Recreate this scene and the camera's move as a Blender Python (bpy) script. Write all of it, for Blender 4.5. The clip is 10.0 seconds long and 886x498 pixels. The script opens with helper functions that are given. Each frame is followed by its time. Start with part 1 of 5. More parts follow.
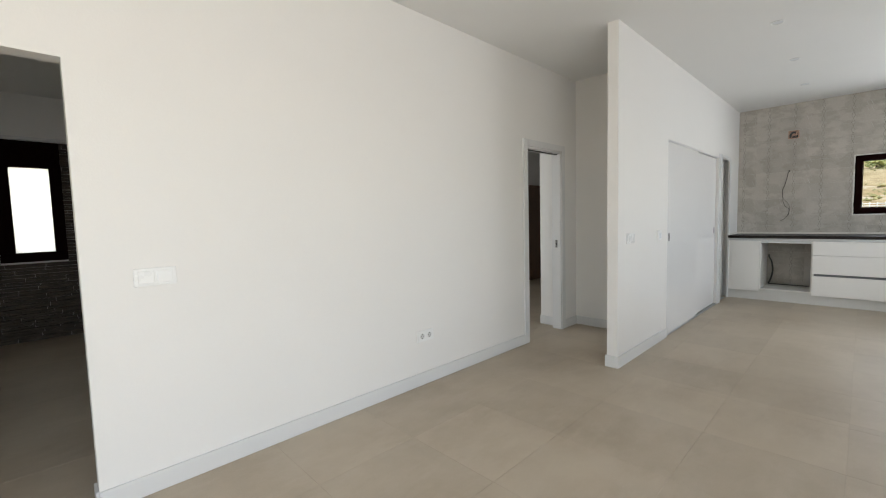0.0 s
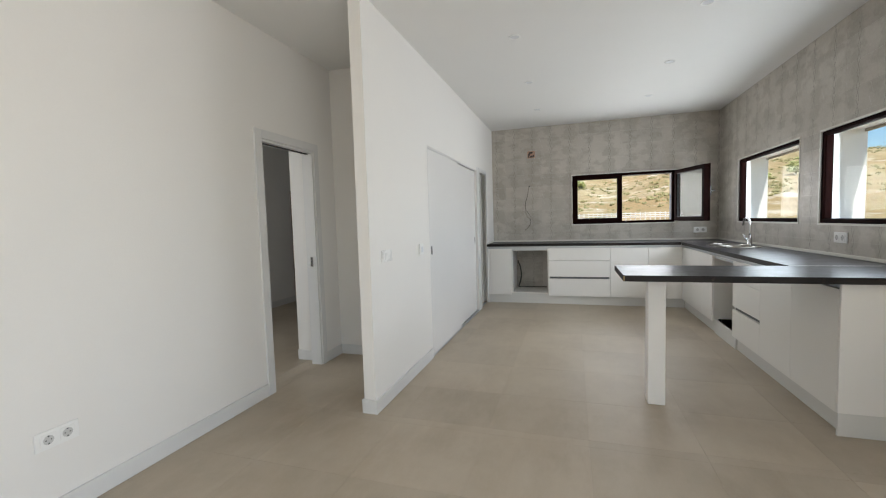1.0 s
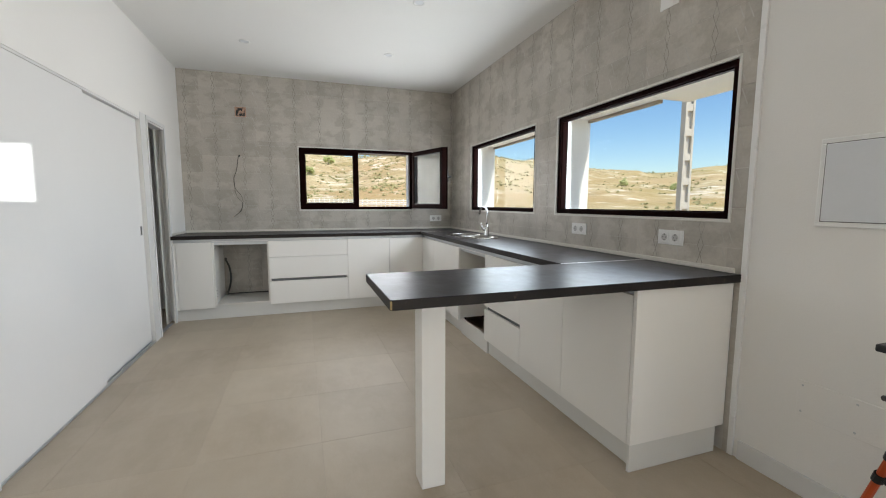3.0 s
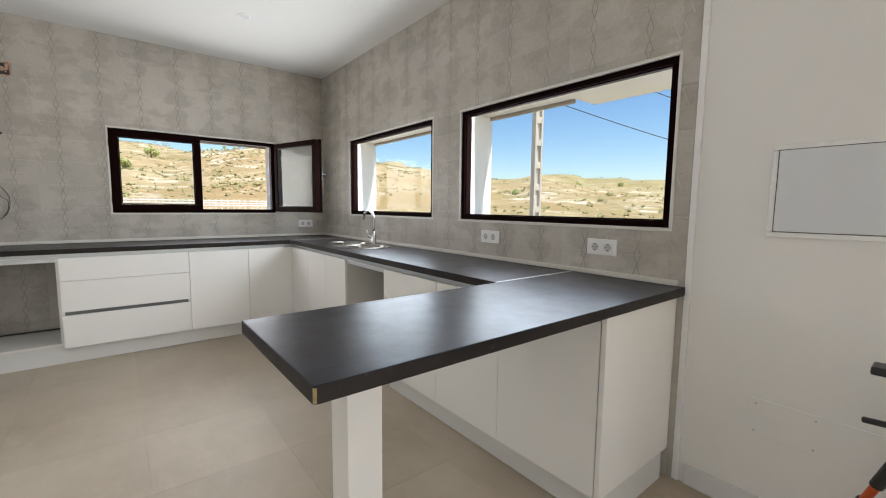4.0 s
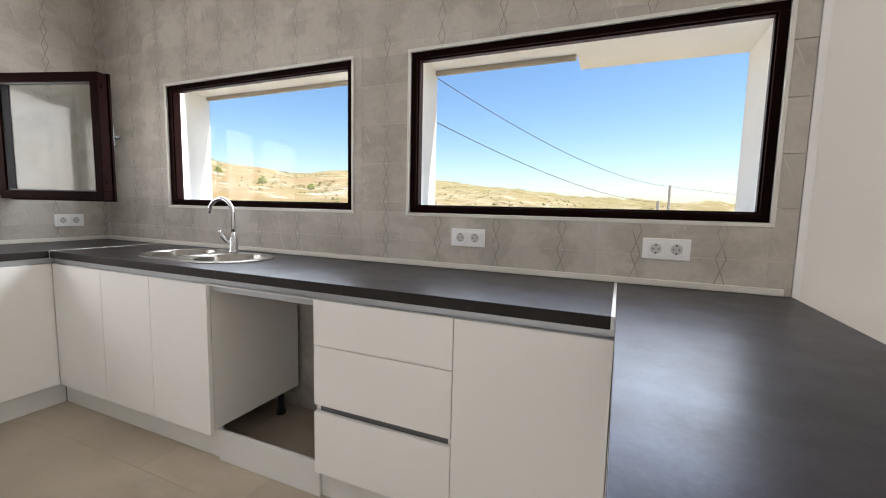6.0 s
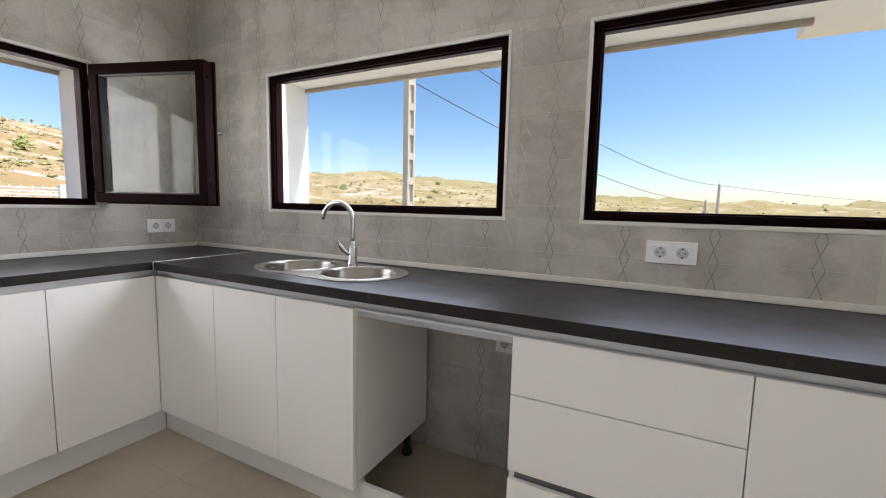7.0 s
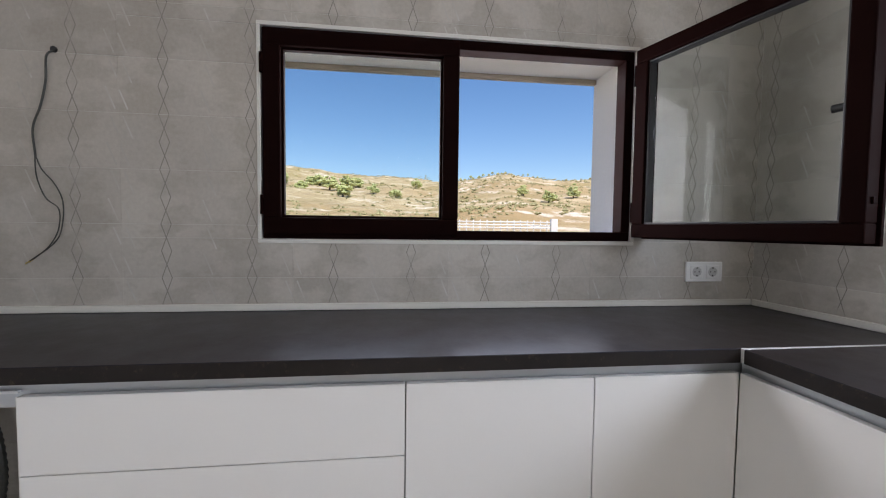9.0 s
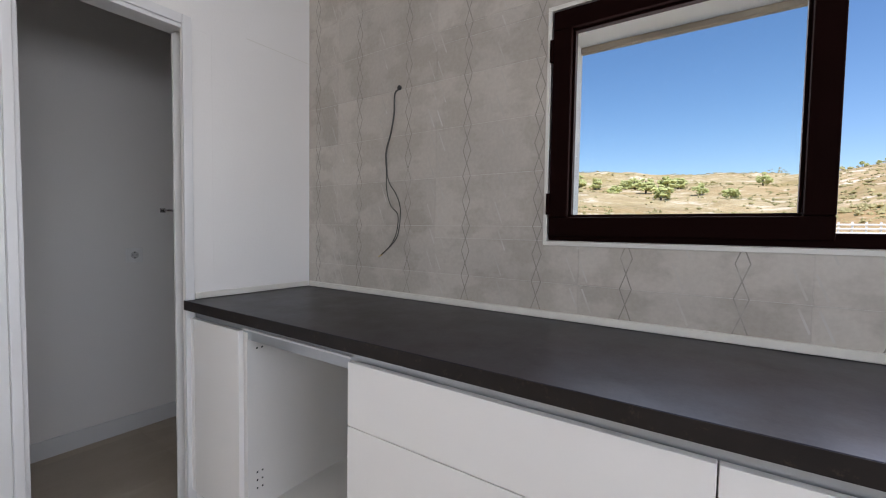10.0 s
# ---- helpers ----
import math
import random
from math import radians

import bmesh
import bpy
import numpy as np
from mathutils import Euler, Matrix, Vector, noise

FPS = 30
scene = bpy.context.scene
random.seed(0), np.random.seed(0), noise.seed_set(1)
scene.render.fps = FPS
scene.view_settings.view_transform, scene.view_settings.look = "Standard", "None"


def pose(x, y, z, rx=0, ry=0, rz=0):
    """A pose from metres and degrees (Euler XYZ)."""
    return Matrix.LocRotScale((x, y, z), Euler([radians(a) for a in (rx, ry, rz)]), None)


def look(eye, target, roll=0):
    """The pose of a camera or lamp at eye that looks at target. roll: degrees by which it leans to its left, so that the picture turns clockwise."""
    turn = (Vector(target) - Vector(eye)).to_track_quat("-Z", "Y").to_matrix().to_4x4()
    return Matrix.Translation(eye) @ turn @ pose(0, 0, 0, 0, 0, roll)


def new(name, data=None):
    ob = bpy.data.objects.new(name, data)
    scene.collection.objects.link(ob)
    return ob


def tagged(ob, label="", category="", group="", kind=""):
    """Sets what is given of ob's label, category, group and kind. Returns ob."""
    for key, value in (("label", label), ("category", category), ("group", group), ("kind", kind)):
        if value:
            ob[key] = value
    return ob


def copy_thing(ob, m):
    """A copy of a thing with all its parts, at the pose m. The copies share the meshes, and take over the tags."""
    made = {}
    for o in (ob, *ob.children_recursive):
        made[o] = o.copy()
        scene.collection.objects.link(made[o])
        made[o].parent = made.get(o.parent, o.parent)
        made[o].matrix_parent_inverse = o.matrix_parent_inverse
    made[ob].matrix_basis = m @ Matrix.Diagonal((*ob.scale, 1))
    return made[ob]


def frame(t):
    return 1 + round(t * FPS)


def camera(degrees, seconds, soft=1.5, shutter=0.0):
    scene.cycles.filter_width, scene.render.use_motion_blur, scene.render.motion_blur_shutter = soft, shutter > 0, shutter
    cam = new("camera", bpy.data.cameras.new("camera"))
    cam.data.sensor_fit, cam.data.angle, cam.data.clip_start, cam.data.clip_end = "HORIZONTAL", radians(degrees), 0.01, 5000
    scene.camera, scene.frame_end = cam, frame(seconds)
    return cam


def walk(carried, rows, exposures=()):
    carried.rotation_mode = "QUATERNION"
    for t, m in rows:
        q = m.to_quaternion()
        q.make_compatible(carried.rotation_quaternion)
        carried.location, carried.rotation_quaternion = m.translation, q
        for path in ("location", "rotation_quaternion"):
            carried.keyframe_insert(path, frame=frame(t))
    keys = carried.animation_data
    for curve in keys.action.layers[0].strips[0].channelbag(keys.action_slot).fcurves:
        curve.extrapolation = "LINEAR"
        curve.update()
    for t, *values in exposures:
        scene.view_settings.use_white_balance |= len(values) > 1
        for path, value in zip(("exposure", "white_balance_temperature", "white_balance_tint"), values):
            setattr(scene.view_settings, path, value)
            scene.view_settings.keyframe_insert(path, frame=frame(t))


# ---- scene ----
# camera and its walk
cam = camera(94.3, 10.0, 1.1)
PATH = [
    (0, (-0.068, 0.15, 1.241), (1.327, 1.577, 1.097), -1.5),
    (0.5, (0.313, 0.183, 1.245), (2.035, 1.192, 1.109), -1.5),
    (1, (0.792, 0.243, 1.269), (2.694, 0.846, 1.137), -1.7),
    (1.5, (1.242, 0.216, 1.276), (3.222, 0.454, 1.134), -1.6),
    (2, (1.623, 0.271, 1.263), (3.614, 0.189, 1.099), -1.3),
    (3.5, (2.46, 0.203, 1.228), (4.217, -0.727, 1.01), 0.6),
    (4, (2.803, 0.222, 1.247), (4.361, -1.015, 1.046), 0.6),
    (4.5, (3.103, 0.196, 1.218), (4.404, -1.31, 1.028), 0.8),
    (5, (3.423, 0.17, 1.216), (4.468, -1.523, 1.014), 0.8),
    (5.2, (3.557, 0.174, 1.218), (4.521, -1.566, 1.008), 0.6),
    (6.3, (4.327, 0.019, 1.189), (5.098, -1.816, 0.985), 1.5),
    (6.5, (4.46, 0.008, 1.195), (5.245, -1.819, 0.982), 1.3),
    (7, (4.838, -0.017, 1.207), (5.74, -1.79, 1.0), 1.3),
    (7.5, (5.159, -0.115, 1.195), (6.287, -1.756, 1.009), 1.0),
    (8, (5.476, -0.21, 1.196), (6.939, -1.566, 1.047), 0.8),
    (8.5, (5.816, -0.228, 1.194), (7.603, -1.12, 1.087), 0.8),
    (8.7, (5.921, -0.221, 1.194), (7.804, -0.887, 1.109), 1.0),
    (9, (6.034, -0.224, 1.212), (8.016, -0.472, 1.113), 0.7),
    (9.5, (6.241, -0.251, 1.21), (8.18, 0.234, 1.118), 0.6),
    (9.7, (6.271, -0.248, 1.202), (8.121, 0.505, 1.114), 0.8),
    (10, (6.246, -0.254, 1.197), (7.896, 0.874, 1.107), 0.9),
]
EXPOSURES = [(0.0, 0.35, 6520, 10), (1.5, 0.37, 6520, 10), (3.5, 0.52, 6600, 11), (5.0, 0.68, 6720, 15), (6.5, 0.78, 6760, 16), (7.5, 0.39, 6450, 17), (8.0, 0.30, 6350, 16), (8.5, 0.14, 6180, 14),
             (9.3, 0.38, 6430, 18), (10.0, 0.42, 6360, 18)]
walk(cam, [(t, look(eye, target, roll)) for t, eye, target, roll in PATH], EXPOSURES)

# world, sun, large lights
SUN_WAY = Vector((-0.45, -0.18, 0.87)).normalized()
world = bpy.data.worlds.new("sky")
scene.world = world
world.use_nodes = True
wt = world.node_tree
sky = wt.nodes.new("ShaderNodeTexSky")
sky.sky_type = "NISHITA"
sky.sun_disc = False
sky.sun_elevation = math.asin(SUN_WAY.z)
sky.sun_rotation = math.atan2(SUN_WAY.x, SUN_WAY.y)
sky.altitude = 400
sky.air_density = 1.0
sky.dust_density = 0.9
sky.ozone_density = 1.8
deep = wt.nodes.new("ShaderNodeHueSaturation")
deep.inputs["Saturation"].default_value = 1.2
wt.links.new(sky.outputs["Color"], deep.inputs["Color"])
wt.links.new(deep.outputs["Color"], wt.nodes["Background"].inputs["Color"])
wt.nodes["Background"].inputs["Strength"].default_value = 0.13

sun = new("sun", bpy.data.lights.new("sun", "SUN"))
sun.data.energy = 4.4
sun.data.angle = radians(0.53)
sun.data.color = (1.0, 0.95, 0.87)
sun.matrix_basis = look((0, 0, 30), Vector((0, 0, 30)) - SUN_WAY)


def daylight(name, eye, target, width, height, watts, colour):
    data = bpy.data.lights.new(name, "AREA")
    data.shape, data.size, data.size_y, data.energy, data.color = "RECTANGLE", width, height, watts, colour
    lamp = new(name, data)
    lamp.matrix_basis = look(eye, target)
    return lamp


SKY_TONE, SOIL_TONE = (0.76, 0.89, 1.0), (1.0, 0.94, 0.86)


def opening_light(name, middle, inward, width, height, sky_watts, soil_watts):
    """Daylight in an opening: cool sky light that slants down into the room and warm light off the sunlit ground that slants up."""
    c, way = Vector(middle), Vector(inward)
    daylight(name, c, c + way + Vector((0, 0, -0.55)), width, height, sky_watts, SKY_TONE)
    daylight(name, c, c + way + Vector((0, 0, 0.45)), width, height, soil_watts, SOIL_TONE)


# glazed terrace doors; below them an added fill lamp at an unseen living room opening
opening_light("terrace_daylight", (-0.9, -1.90, 1.12), (0, 1, 0), 3.7, 1.9, 42, 42)
daylight("living_fill", (-3.56, 0.3, 1.15), (2.0, 0.3, 1.0), 3.0, 2.1, 5, (1.0, 0.96, 0.90))
# fill lamp added at an opening out of view to lift the dark room
daylight("room_fill", (2.5, 4.72, 1.45), (3.2, 2.6, 0.9), 1.5, 1.0, 14, (0.93, 0.97, 1.0))
daylight("hall_daylight", (-0.11, 6.88, 1.46), (-0.11, 5.0, 1.4), 0.34, 0.95, 2.5, (1.0, 0.99, 0.95))

# the three kitchen window openings
daylight("window_daylight", (6.16, -1.89, 1.55), (6.16, 2.0, 1.45), 1.40, 0.70, 18, (0.86, 0.93, 1.0))
daylight("window_daylight", (4.36, -1.89, 1.55), (4.36, 2.0, 1.45), 1.40, 0.70, 18, (0.86, 0.93, 1.0))
daylight("window_daylight", (7.735, -0.475, 1.55), (2.0, -0.475, 1.45), 1.36, 0.70, 17, (0.95, 0.96, 0.97))

# materials


def material(name):
    m = bpy.data.materials.new(name)
    m.use_nodes = True
    return m, m.node_tree, m.node_tree.nodes["Principled BSDF"]


def add(t, kind, **values):
    n = t.nodes.new(kind)
    for key, v in values.items():
        n.inputs[key].default_value = v
    return n


def noise_tex(t, scale, detail=4.0, rough=0.55, stretch=None):
    co = t.nodes.new("ShaderNodeNewGeometry").outputs["Position"]
    if stretch:
        mp = add(t, "ShaderNodeMapping", Scale=stretch)
        t.links.new(co, mp.inputs["Vector"])
        co = mp.outputs["Vector"]
    n = add(t, "ShaderNodeTexNoise", Scale=scale, Detail=detail, Roughness=rough)
    t.links.new(co, n.inputs["Vector"])
    return n.outputs["Fac"]


def ramp(t, fac, stops):
    r = t.nodes.new("ShaderNodeValToRGB")
    el = r.color_ramp.elements
    while len(el) < len(stops):
        el.new(0.5)
    for e, (p, c) in zip(el, stops):
        e.position, e.color = p, (*c, 1)
    t.links.new(fac, r.inputs["Fac"])
    return r.outputs["Color"]


def mix(t, fac, a, b, kind="MIX"):
    m = t.nodes.new("ShaderNodeMixRGB")
    m.blend_type = kind
    for i, v in enumerate((fac, a, b)):
        if isinstance(v, (int, float)):
            m.inputs[i].default_value = v
        elif isinstance(v, tuple):
            m.inputs[i].default_value = (*v, 1)
        else:
            t.links.new(v, m.inputs[i])
    return m.outputs["Color"]


def bump(t, bsdf, height, strength, distance):
    b = add(t, "ShaderNodeBump", Strength=strength, Distance=distance)
    t.links.new(height, b.inputs["Height"])
    t.links.new(b.outputs["Normal"], bsdf.inputs["Normal"])


def surface(name, colour, rough, metal=0.0, vary=0.06, scale=3.0, fine=90.0, relief=0.0, rough_vary=0.08, stretch=None, coat=0.0):
    """A painted, plastic or metal surface with two scales of variation."""
    m, t, b = material(name)
    big, small = noise_tex(t, scale, 5.0, 0.6, stretch), noise_tex(t, fine, 3.0, 0.5, stretch)
    lo, hi = tuple(c * (1 - vary) for c in colour), tuple(min(1.0, c * (1 + vary)) for c in colour)
    col = mix(t, 0.25, ramp(t, big, [(0.3, lo), (0.7, hi)]), ramp(t, small, [(0.35, lo), (0.65, hi)]))
    t.links.new(col, b.inputs["Base Color"])
    r = ramp(t, big, [(0.3, (max(0, rough - rough_vary),) * 3), (0.7, (min(1, rough + rough_vary),) * 3)])
    t.links.new(r, b.inputs["Roughness"])
    b.inputs["Metallic"].default_value = metal
    b.inputs["Coat Weight"].default_value = coat
    if relief:
        bump(t, b, small, 0.35, relief)
    return m


PAINT = surface("wall_paint", (0.80, 0.785, 0.76), 0.7, vary=0.015, scale=1.2, fine=140, relief=0.0012)
CEILING = surface("ceiling_paint", (0.80, 0.795, 0.78), 0.8, vary=0.015, scale=1.0, fine=120, relief=0.0012)
RENDER_COAT = surface("exterior_render", (0.83, 0.825, 0.81), 0.9, vary=0.03, scale=2.0, fine=70, relief=0.003)
BASEBOARD = surface("baseboard_lacquer", (0.69, 0.69, 0.685), 0.4, vary=0.01, scale=2.5)
GLOSS = surface("gloss_lacquer", (0.80, 0.795, 0.79), 0.05, vary=0.01, scale=2.0, fine=30, rough_vary=0.01)
GLOSS.node_tree.nodes["Principled BSDF"].inputs["Specular IOR Level"].default_value = 0.4
FRONT = surface("cabinet_front", (0.88, 0.86, 0.825), 0.34, vary=0.008, scale=2.0, fine=160, rough_vary=0.006)
CARCASS = surface("cabinet_melamine", (0.78, 0.76, 0.72), 0.45, vary=0.02, scale=4.0)
PLINTH = surface("plinth_laminate", (0.72, 0.71, 0.68), 0.35, vary=0.02, scale=3.0)
ALU = surface("brushed_aluminium", (0.55, 0.57, 0.59), 0.38, metal=0.85, vary=0.05, scale=4, fine=300, stretch=(1, 1, 12))
# darker than ALU: the shade of the grip recess is in this grey
GRIP = surface("shaded_grip_grey", (0.16, 0.165, 0.17), 0.45, metal=0.6, vary=0.05)
SEAM = surface("joint_strip", (0.72, 0.72, 0.72), 0.35, metal=0.2, vary=0.03)
EDGING = surface("edging_profile", (0.66, 0.645, 0.60), 0.4, vary=0.03, scale=5)
UPSTAND = surface("upstand_profile", (0.68, 0.66, 0.60), 0.4, vary=0.03, scale=5)
STEEL = surface("stainless_steel", (0.29, 0.277, 0.256), 0.26, metal=1.0, vary=0.015, scale=2, fine=300, rough_vary=0.012)
CHROME = surface("chrome", (0.52, 0.52, 0.53), 0.09, metal=1.0, vary=0.02, rough_vary=0.02)
PLASTIC = surface("white_plastic", (0.82, 0.82, 0.81), 0.3, vary=0.01)
# grey of the flat socket discs: the well's shade as colour
WELL_SHADE = surface("socket_well_shade", (0.52, 0.52, 0.51), 0.5, vary=0.03)
PLASTIC_GREY = surface("grey_panel", (0.68, 0.70, 0.73), 0.35, vary=0.02, scale=6)
# near-black for flat pieces that paint the shade inside holes and gaps
DARK = surface("recess_shade", (0.03, 0.03, 0.03), 0.6, vary=0.1)
BLACK = surface("black_plastic", (0.018, 0.018, 0.02), 0.4, vary=0.1)
ORANGE = surface("orange_anodised", (0.62, 0.10, 0.03), 0.35, metal=0.4, vary=0.05)
FRAME_BROWN = surface("brown_frame", (0.0085, 0.0029, 0.0025), 0.6, vary=0.12, scale=9, fine=200, relief=0.0004)
FRAME_BROWN.node_tree.nodes["Principled BSDF"].inputs["Specular IOR Level"].default_value = 0.012
CABLE_GREY = surface("grey_cable", (0.05, 0.052, 0.047), 0.5, vary=0.1)
COPPER = surface("copper_ends", (0.6, 0.45, 0.15), 0.35, metal=0.9)
BRICK_DUST = surface("broken_brick", (0.42, 0.27, 0.20), 0.95, vary=0.5, scale=40, fine=160, relief=0.01)
BROWN_WOOD = surface("brown_wood", (0.14, 0.075, 0.045), 0.45, vary=0.2, scale=5, fine=60, stretch=(8, 8, 1))
CONCRETE = surface("pole_concrete", (0.62, 0.58, 0.51), 0.9, vary=0.1, scale=3, fine=60, relief=0.004)
FENCE_WHITE = surface("fence_white", (0.8, 0.79, 0.76), 0.5, vary=0.03)
WIRE = surface("power_wire", (0.05, 0.05, 0.055), 0.6)
SANDY = surface("sandy_render", (0.40, 0.335, 0.26), 0.95, vary=0.08, scale=6, fine=80, relief=0.003)
CHIP = surface("raw_chipboard", (0.38, 0.28, 0.14), 0.9, vary=0.3, scale=80)


def make_worktop():
    m, t, b = material("slate_laminate")
    big, mid, fine = noise_tex(t, 2.2, 6, 0.62), noise_tex(t, 11, 6, 0.7), noise_tex(t, 120, 3, 0.6)
    c = ramp(t, big, [(0.30, (0.011, 0.0085, 0.0085)), (0.50, (0.016, 0.0122, 0.0115)), (0.72, (0.033, 0.026, 0.023))])
    c = mix(t, ramp(t, mid, [(0.46, (0, 0, 0)), (0.66, (0.6, 0.6, 0.6))]), c, (0.043, 0.034, 0.030))
    c = mix(t, 0.3, c, ramp(t, fine, [(0.3, (0.010, 0.0085, 0.0085)), (0.7, (0.040, 0.033, 0.030))]))
    t.links.new(c, b.inputs["Base Color"])
    t.links.new(ramp(t, mid, [(0.28, (0.31, 0.31, 0.31)), (0.72, (0.38, 0.38, 0.38))]), b.inputs["Roughness"])
    gloss = noise_tex(t, 6.5, 6, 0.68)
    t.links.new(ramp(t, gloss, [(0.34, (0.15, 0.15, 0.15)), (0.66, (0.34, 0.34, 0.34))]), b.inputs["Specular IOR Level"])
    # blue tint puts the sky's sheen into the worktop's reflection colour
    b.inputs["Specular Tint"].default_value = (0.12, 0.36, 1.0, 1)
    bump(t, b, fine, 0.12, 0.0008)
    return m


WORKTOP = make_worktop()


def make_edge_band():
    """The laminate's dark edge band, with rusty brown specks."""
    m, t, b = material("slate_edge_band")
    big, spots, fine = noise_tex(t, 4.0, 5, 0.6), noise_tex(t, 34, 6, 0.75), noise_tex(t, 150, 3, 0.6)
    c = ramp(t, big, [(0.3, (0.011, 0.0085, 0.008)), (0.7, (0.024, 0.019, 0.017))])
    c = mix(t, ramp(t, spots, [(0.58, (0, 0, 0)), (0.70, (0.7, 0.7, 0.7))]), c, (0.075, 0.052, 0.036))
    t.links.new(c, b.inputs["Base Color"])
    b.inputs["Roughness"].default_value = 0.5
    b.inputs["Specular IOR Level"].default_value = 0.25
    bump(t, b, fine, 0.15, 0.0008)
    return m


EDGE_BAND = make_edge_band()


def make_wall_tile():
    m, t, b = material("cement_wall_tile")
    info = t.nodes.new("ShaderNodeObjectInfo")
    patch, cloud, fine = noise_tex(t, 6.5, 4, 0.55, (1, 1, 1.5)), noise_tex(t, 1.6, 6, 0.65), noise_tex(t, 70, 4, 0.6)
    c = ramp(t, cloud, [(0.3, (0.385, 0.362, 0.325)), (0.7, (0.525, 0.50, 0.455))])
    # printed patches gather along the chains, one chain every 0.289 m of the tile
    split = t.nodes.new("ShaderNodeSeparateXYZ")
    t.links.new(t.nodes.new("ShaderNodeTexCoord").outputs["Object"], split.inputs[0])
    value = split.outputs["X"]
    for operation, number in (("MULTIPLY", 2 * math.pi / 0.289), ("COSINE", 0.0), ("MULTIPLY", -0.065)):
        step = t.nodes.new("ShaderNodeMath")
        step.operation = operation
        step.inputs[1].default_value = number
        t.links.new(value, step.inputs[0])
        value = step.outputs[0]
    gather = t.nodes.new("ShaderNodeMath")
    t.links.new(patch, gather.inputs[0])
    t.links.new(value, gather.inputs[1])
    c = mix(t, ramp(t, gather.outputs[0], [(0.46, (0, 0, 0)), (0.58, (0.65, 0.65, 0.65))]), c, (0.335, 0.308, 0.267))
    c = mix(t, 0.18, c, ramp(t, fine, [(0.3, (0.33, 0.31, 0.29)), (0.7, (0.60, 0.58, 0.55))]))
    tone = ramp(t, info.outputs["Random"], [(0.0, (0.94, 0.92, 0.895)), (1.0, (1.10, 1.08, 1.055))])
    t.links.new(mix(t, 1.0, c, tone, "MULTIPLY"), b.inputs["Base Color"])
    t.links.new(ramp(t, patch, [(0.3, (0.36, 0.36, 0.36)), (0.7, (0.52, 0.52, 0.52))]), b.inputs["Roughness"])
    bump(t, b, fine, 0.2, 0.001)
    return m


def make_tile_line(name, colour, low, high):
    """Pressed lines in the tile, worn away in places."""
    m, t, b = material(name)
    wear, cloud = noise_tex(t, 7.0, 3, 0.6), noise_tex(t, 1.6, 6, 0.65)
    base = ramp(t, cloud, [(0.3, (0.385, 0.362, 0.325)), (0.7, (0.525, 0.50, 0.455))])
    k = ramp(t, wear, [(low, (0.05, 0.05, 0.05)), (high, (1, 1, 1))])
    t.links.new(mix(t, k, base, colour), b.inputs["Base Color"])
    b.inputs["Roughness"].default_value = 0.6
    return m


WALL_TILE = make_wall_tile()
TILE_LINE = make_tile_line("tile_line", (0.245, 0.227, 0.201), 0.29, 0.47)
TILE_PALE = make_tile_line("tile_pale_line", (0.55, 0.535, 0.51), 0.50, 0.66)
GROUT = surface("tile_grout", (0.55, 0.535, 0.50), 0.9, vary=0.08, scale=20)


def make_floor_tile():
    m, t, b = material("porcelain_floor_tile")
    info = t.nodes.new("ShaderNodeObjectInfo")
    cloud, streak, fine = noise_tex(t, 1.3, 6, 0.6), noise_tex(t, 3.0, 6, 0.65, (1, 2.2, 1)), noise_tex(t, 160, 3, 0.6)
    c = ramp(t, cloud, [(0.32, (0.385, 0.315, 0.230)), (0.68, (0.51, 0.435, 0.335))])
    c = mix(t, ramp(t, streak, [(0.45, (0, 0, 0)), (0.72, (0.6, 0.6, 0.6))]), c, (0.54, 0.47, 0.375))
    c = mix(t, 0.12, c, ramp(t, fine, [(0.3, (0.3, 0.26, 0.21)), (0.7, (0.56, 0.5, 0.43))]))
    tone = ramp(t, info.outputs["Random"], [(0.0, (0.93, 0.93, 0.93)), (1.0, (1.04, 1.04, 1.04))])
    t.links.new(mix(t, 1.0, c, tone, "MULTIPLY"), b.inputs["Base Color"])
    t.links.new(ramp(t, streak, [(0.3, (0.40, 0.40, 0.40)), (0.7, (0.54, 0.54, 0.54))]), b.inputs["Roughness"])
    bump(t, b, fine, 0.15, 0.0008)
    return m


FLOOR_TILE = make_floor_tile()
FLOOR_GROUT = surface("floor_grout", (0.50, 0.435, 0.345), 0.9, vary=0.1, scale=20)


def make_stone():
    m, t, b = material("dark_slate_cladding")
    lay, fine = noise_tex(t, 9, 5, 0.65, (1, 1, 6)), noise_tex(t, 50, 4, 0.6)
    t.links.new(ramp(t, lay, [(0.3, (0.03, 0.024, 0.02)), (0.55, (0.09, 0.07, 0.055)), (0.75, (0.2, 0.16, 0.12))]), b.inputs["Base Color"])
    b.inputs["Roughness"].default_value = 0.8
    bump(t, b, fine, 0.5, 0.01)
    return m


STONE = make_stone()


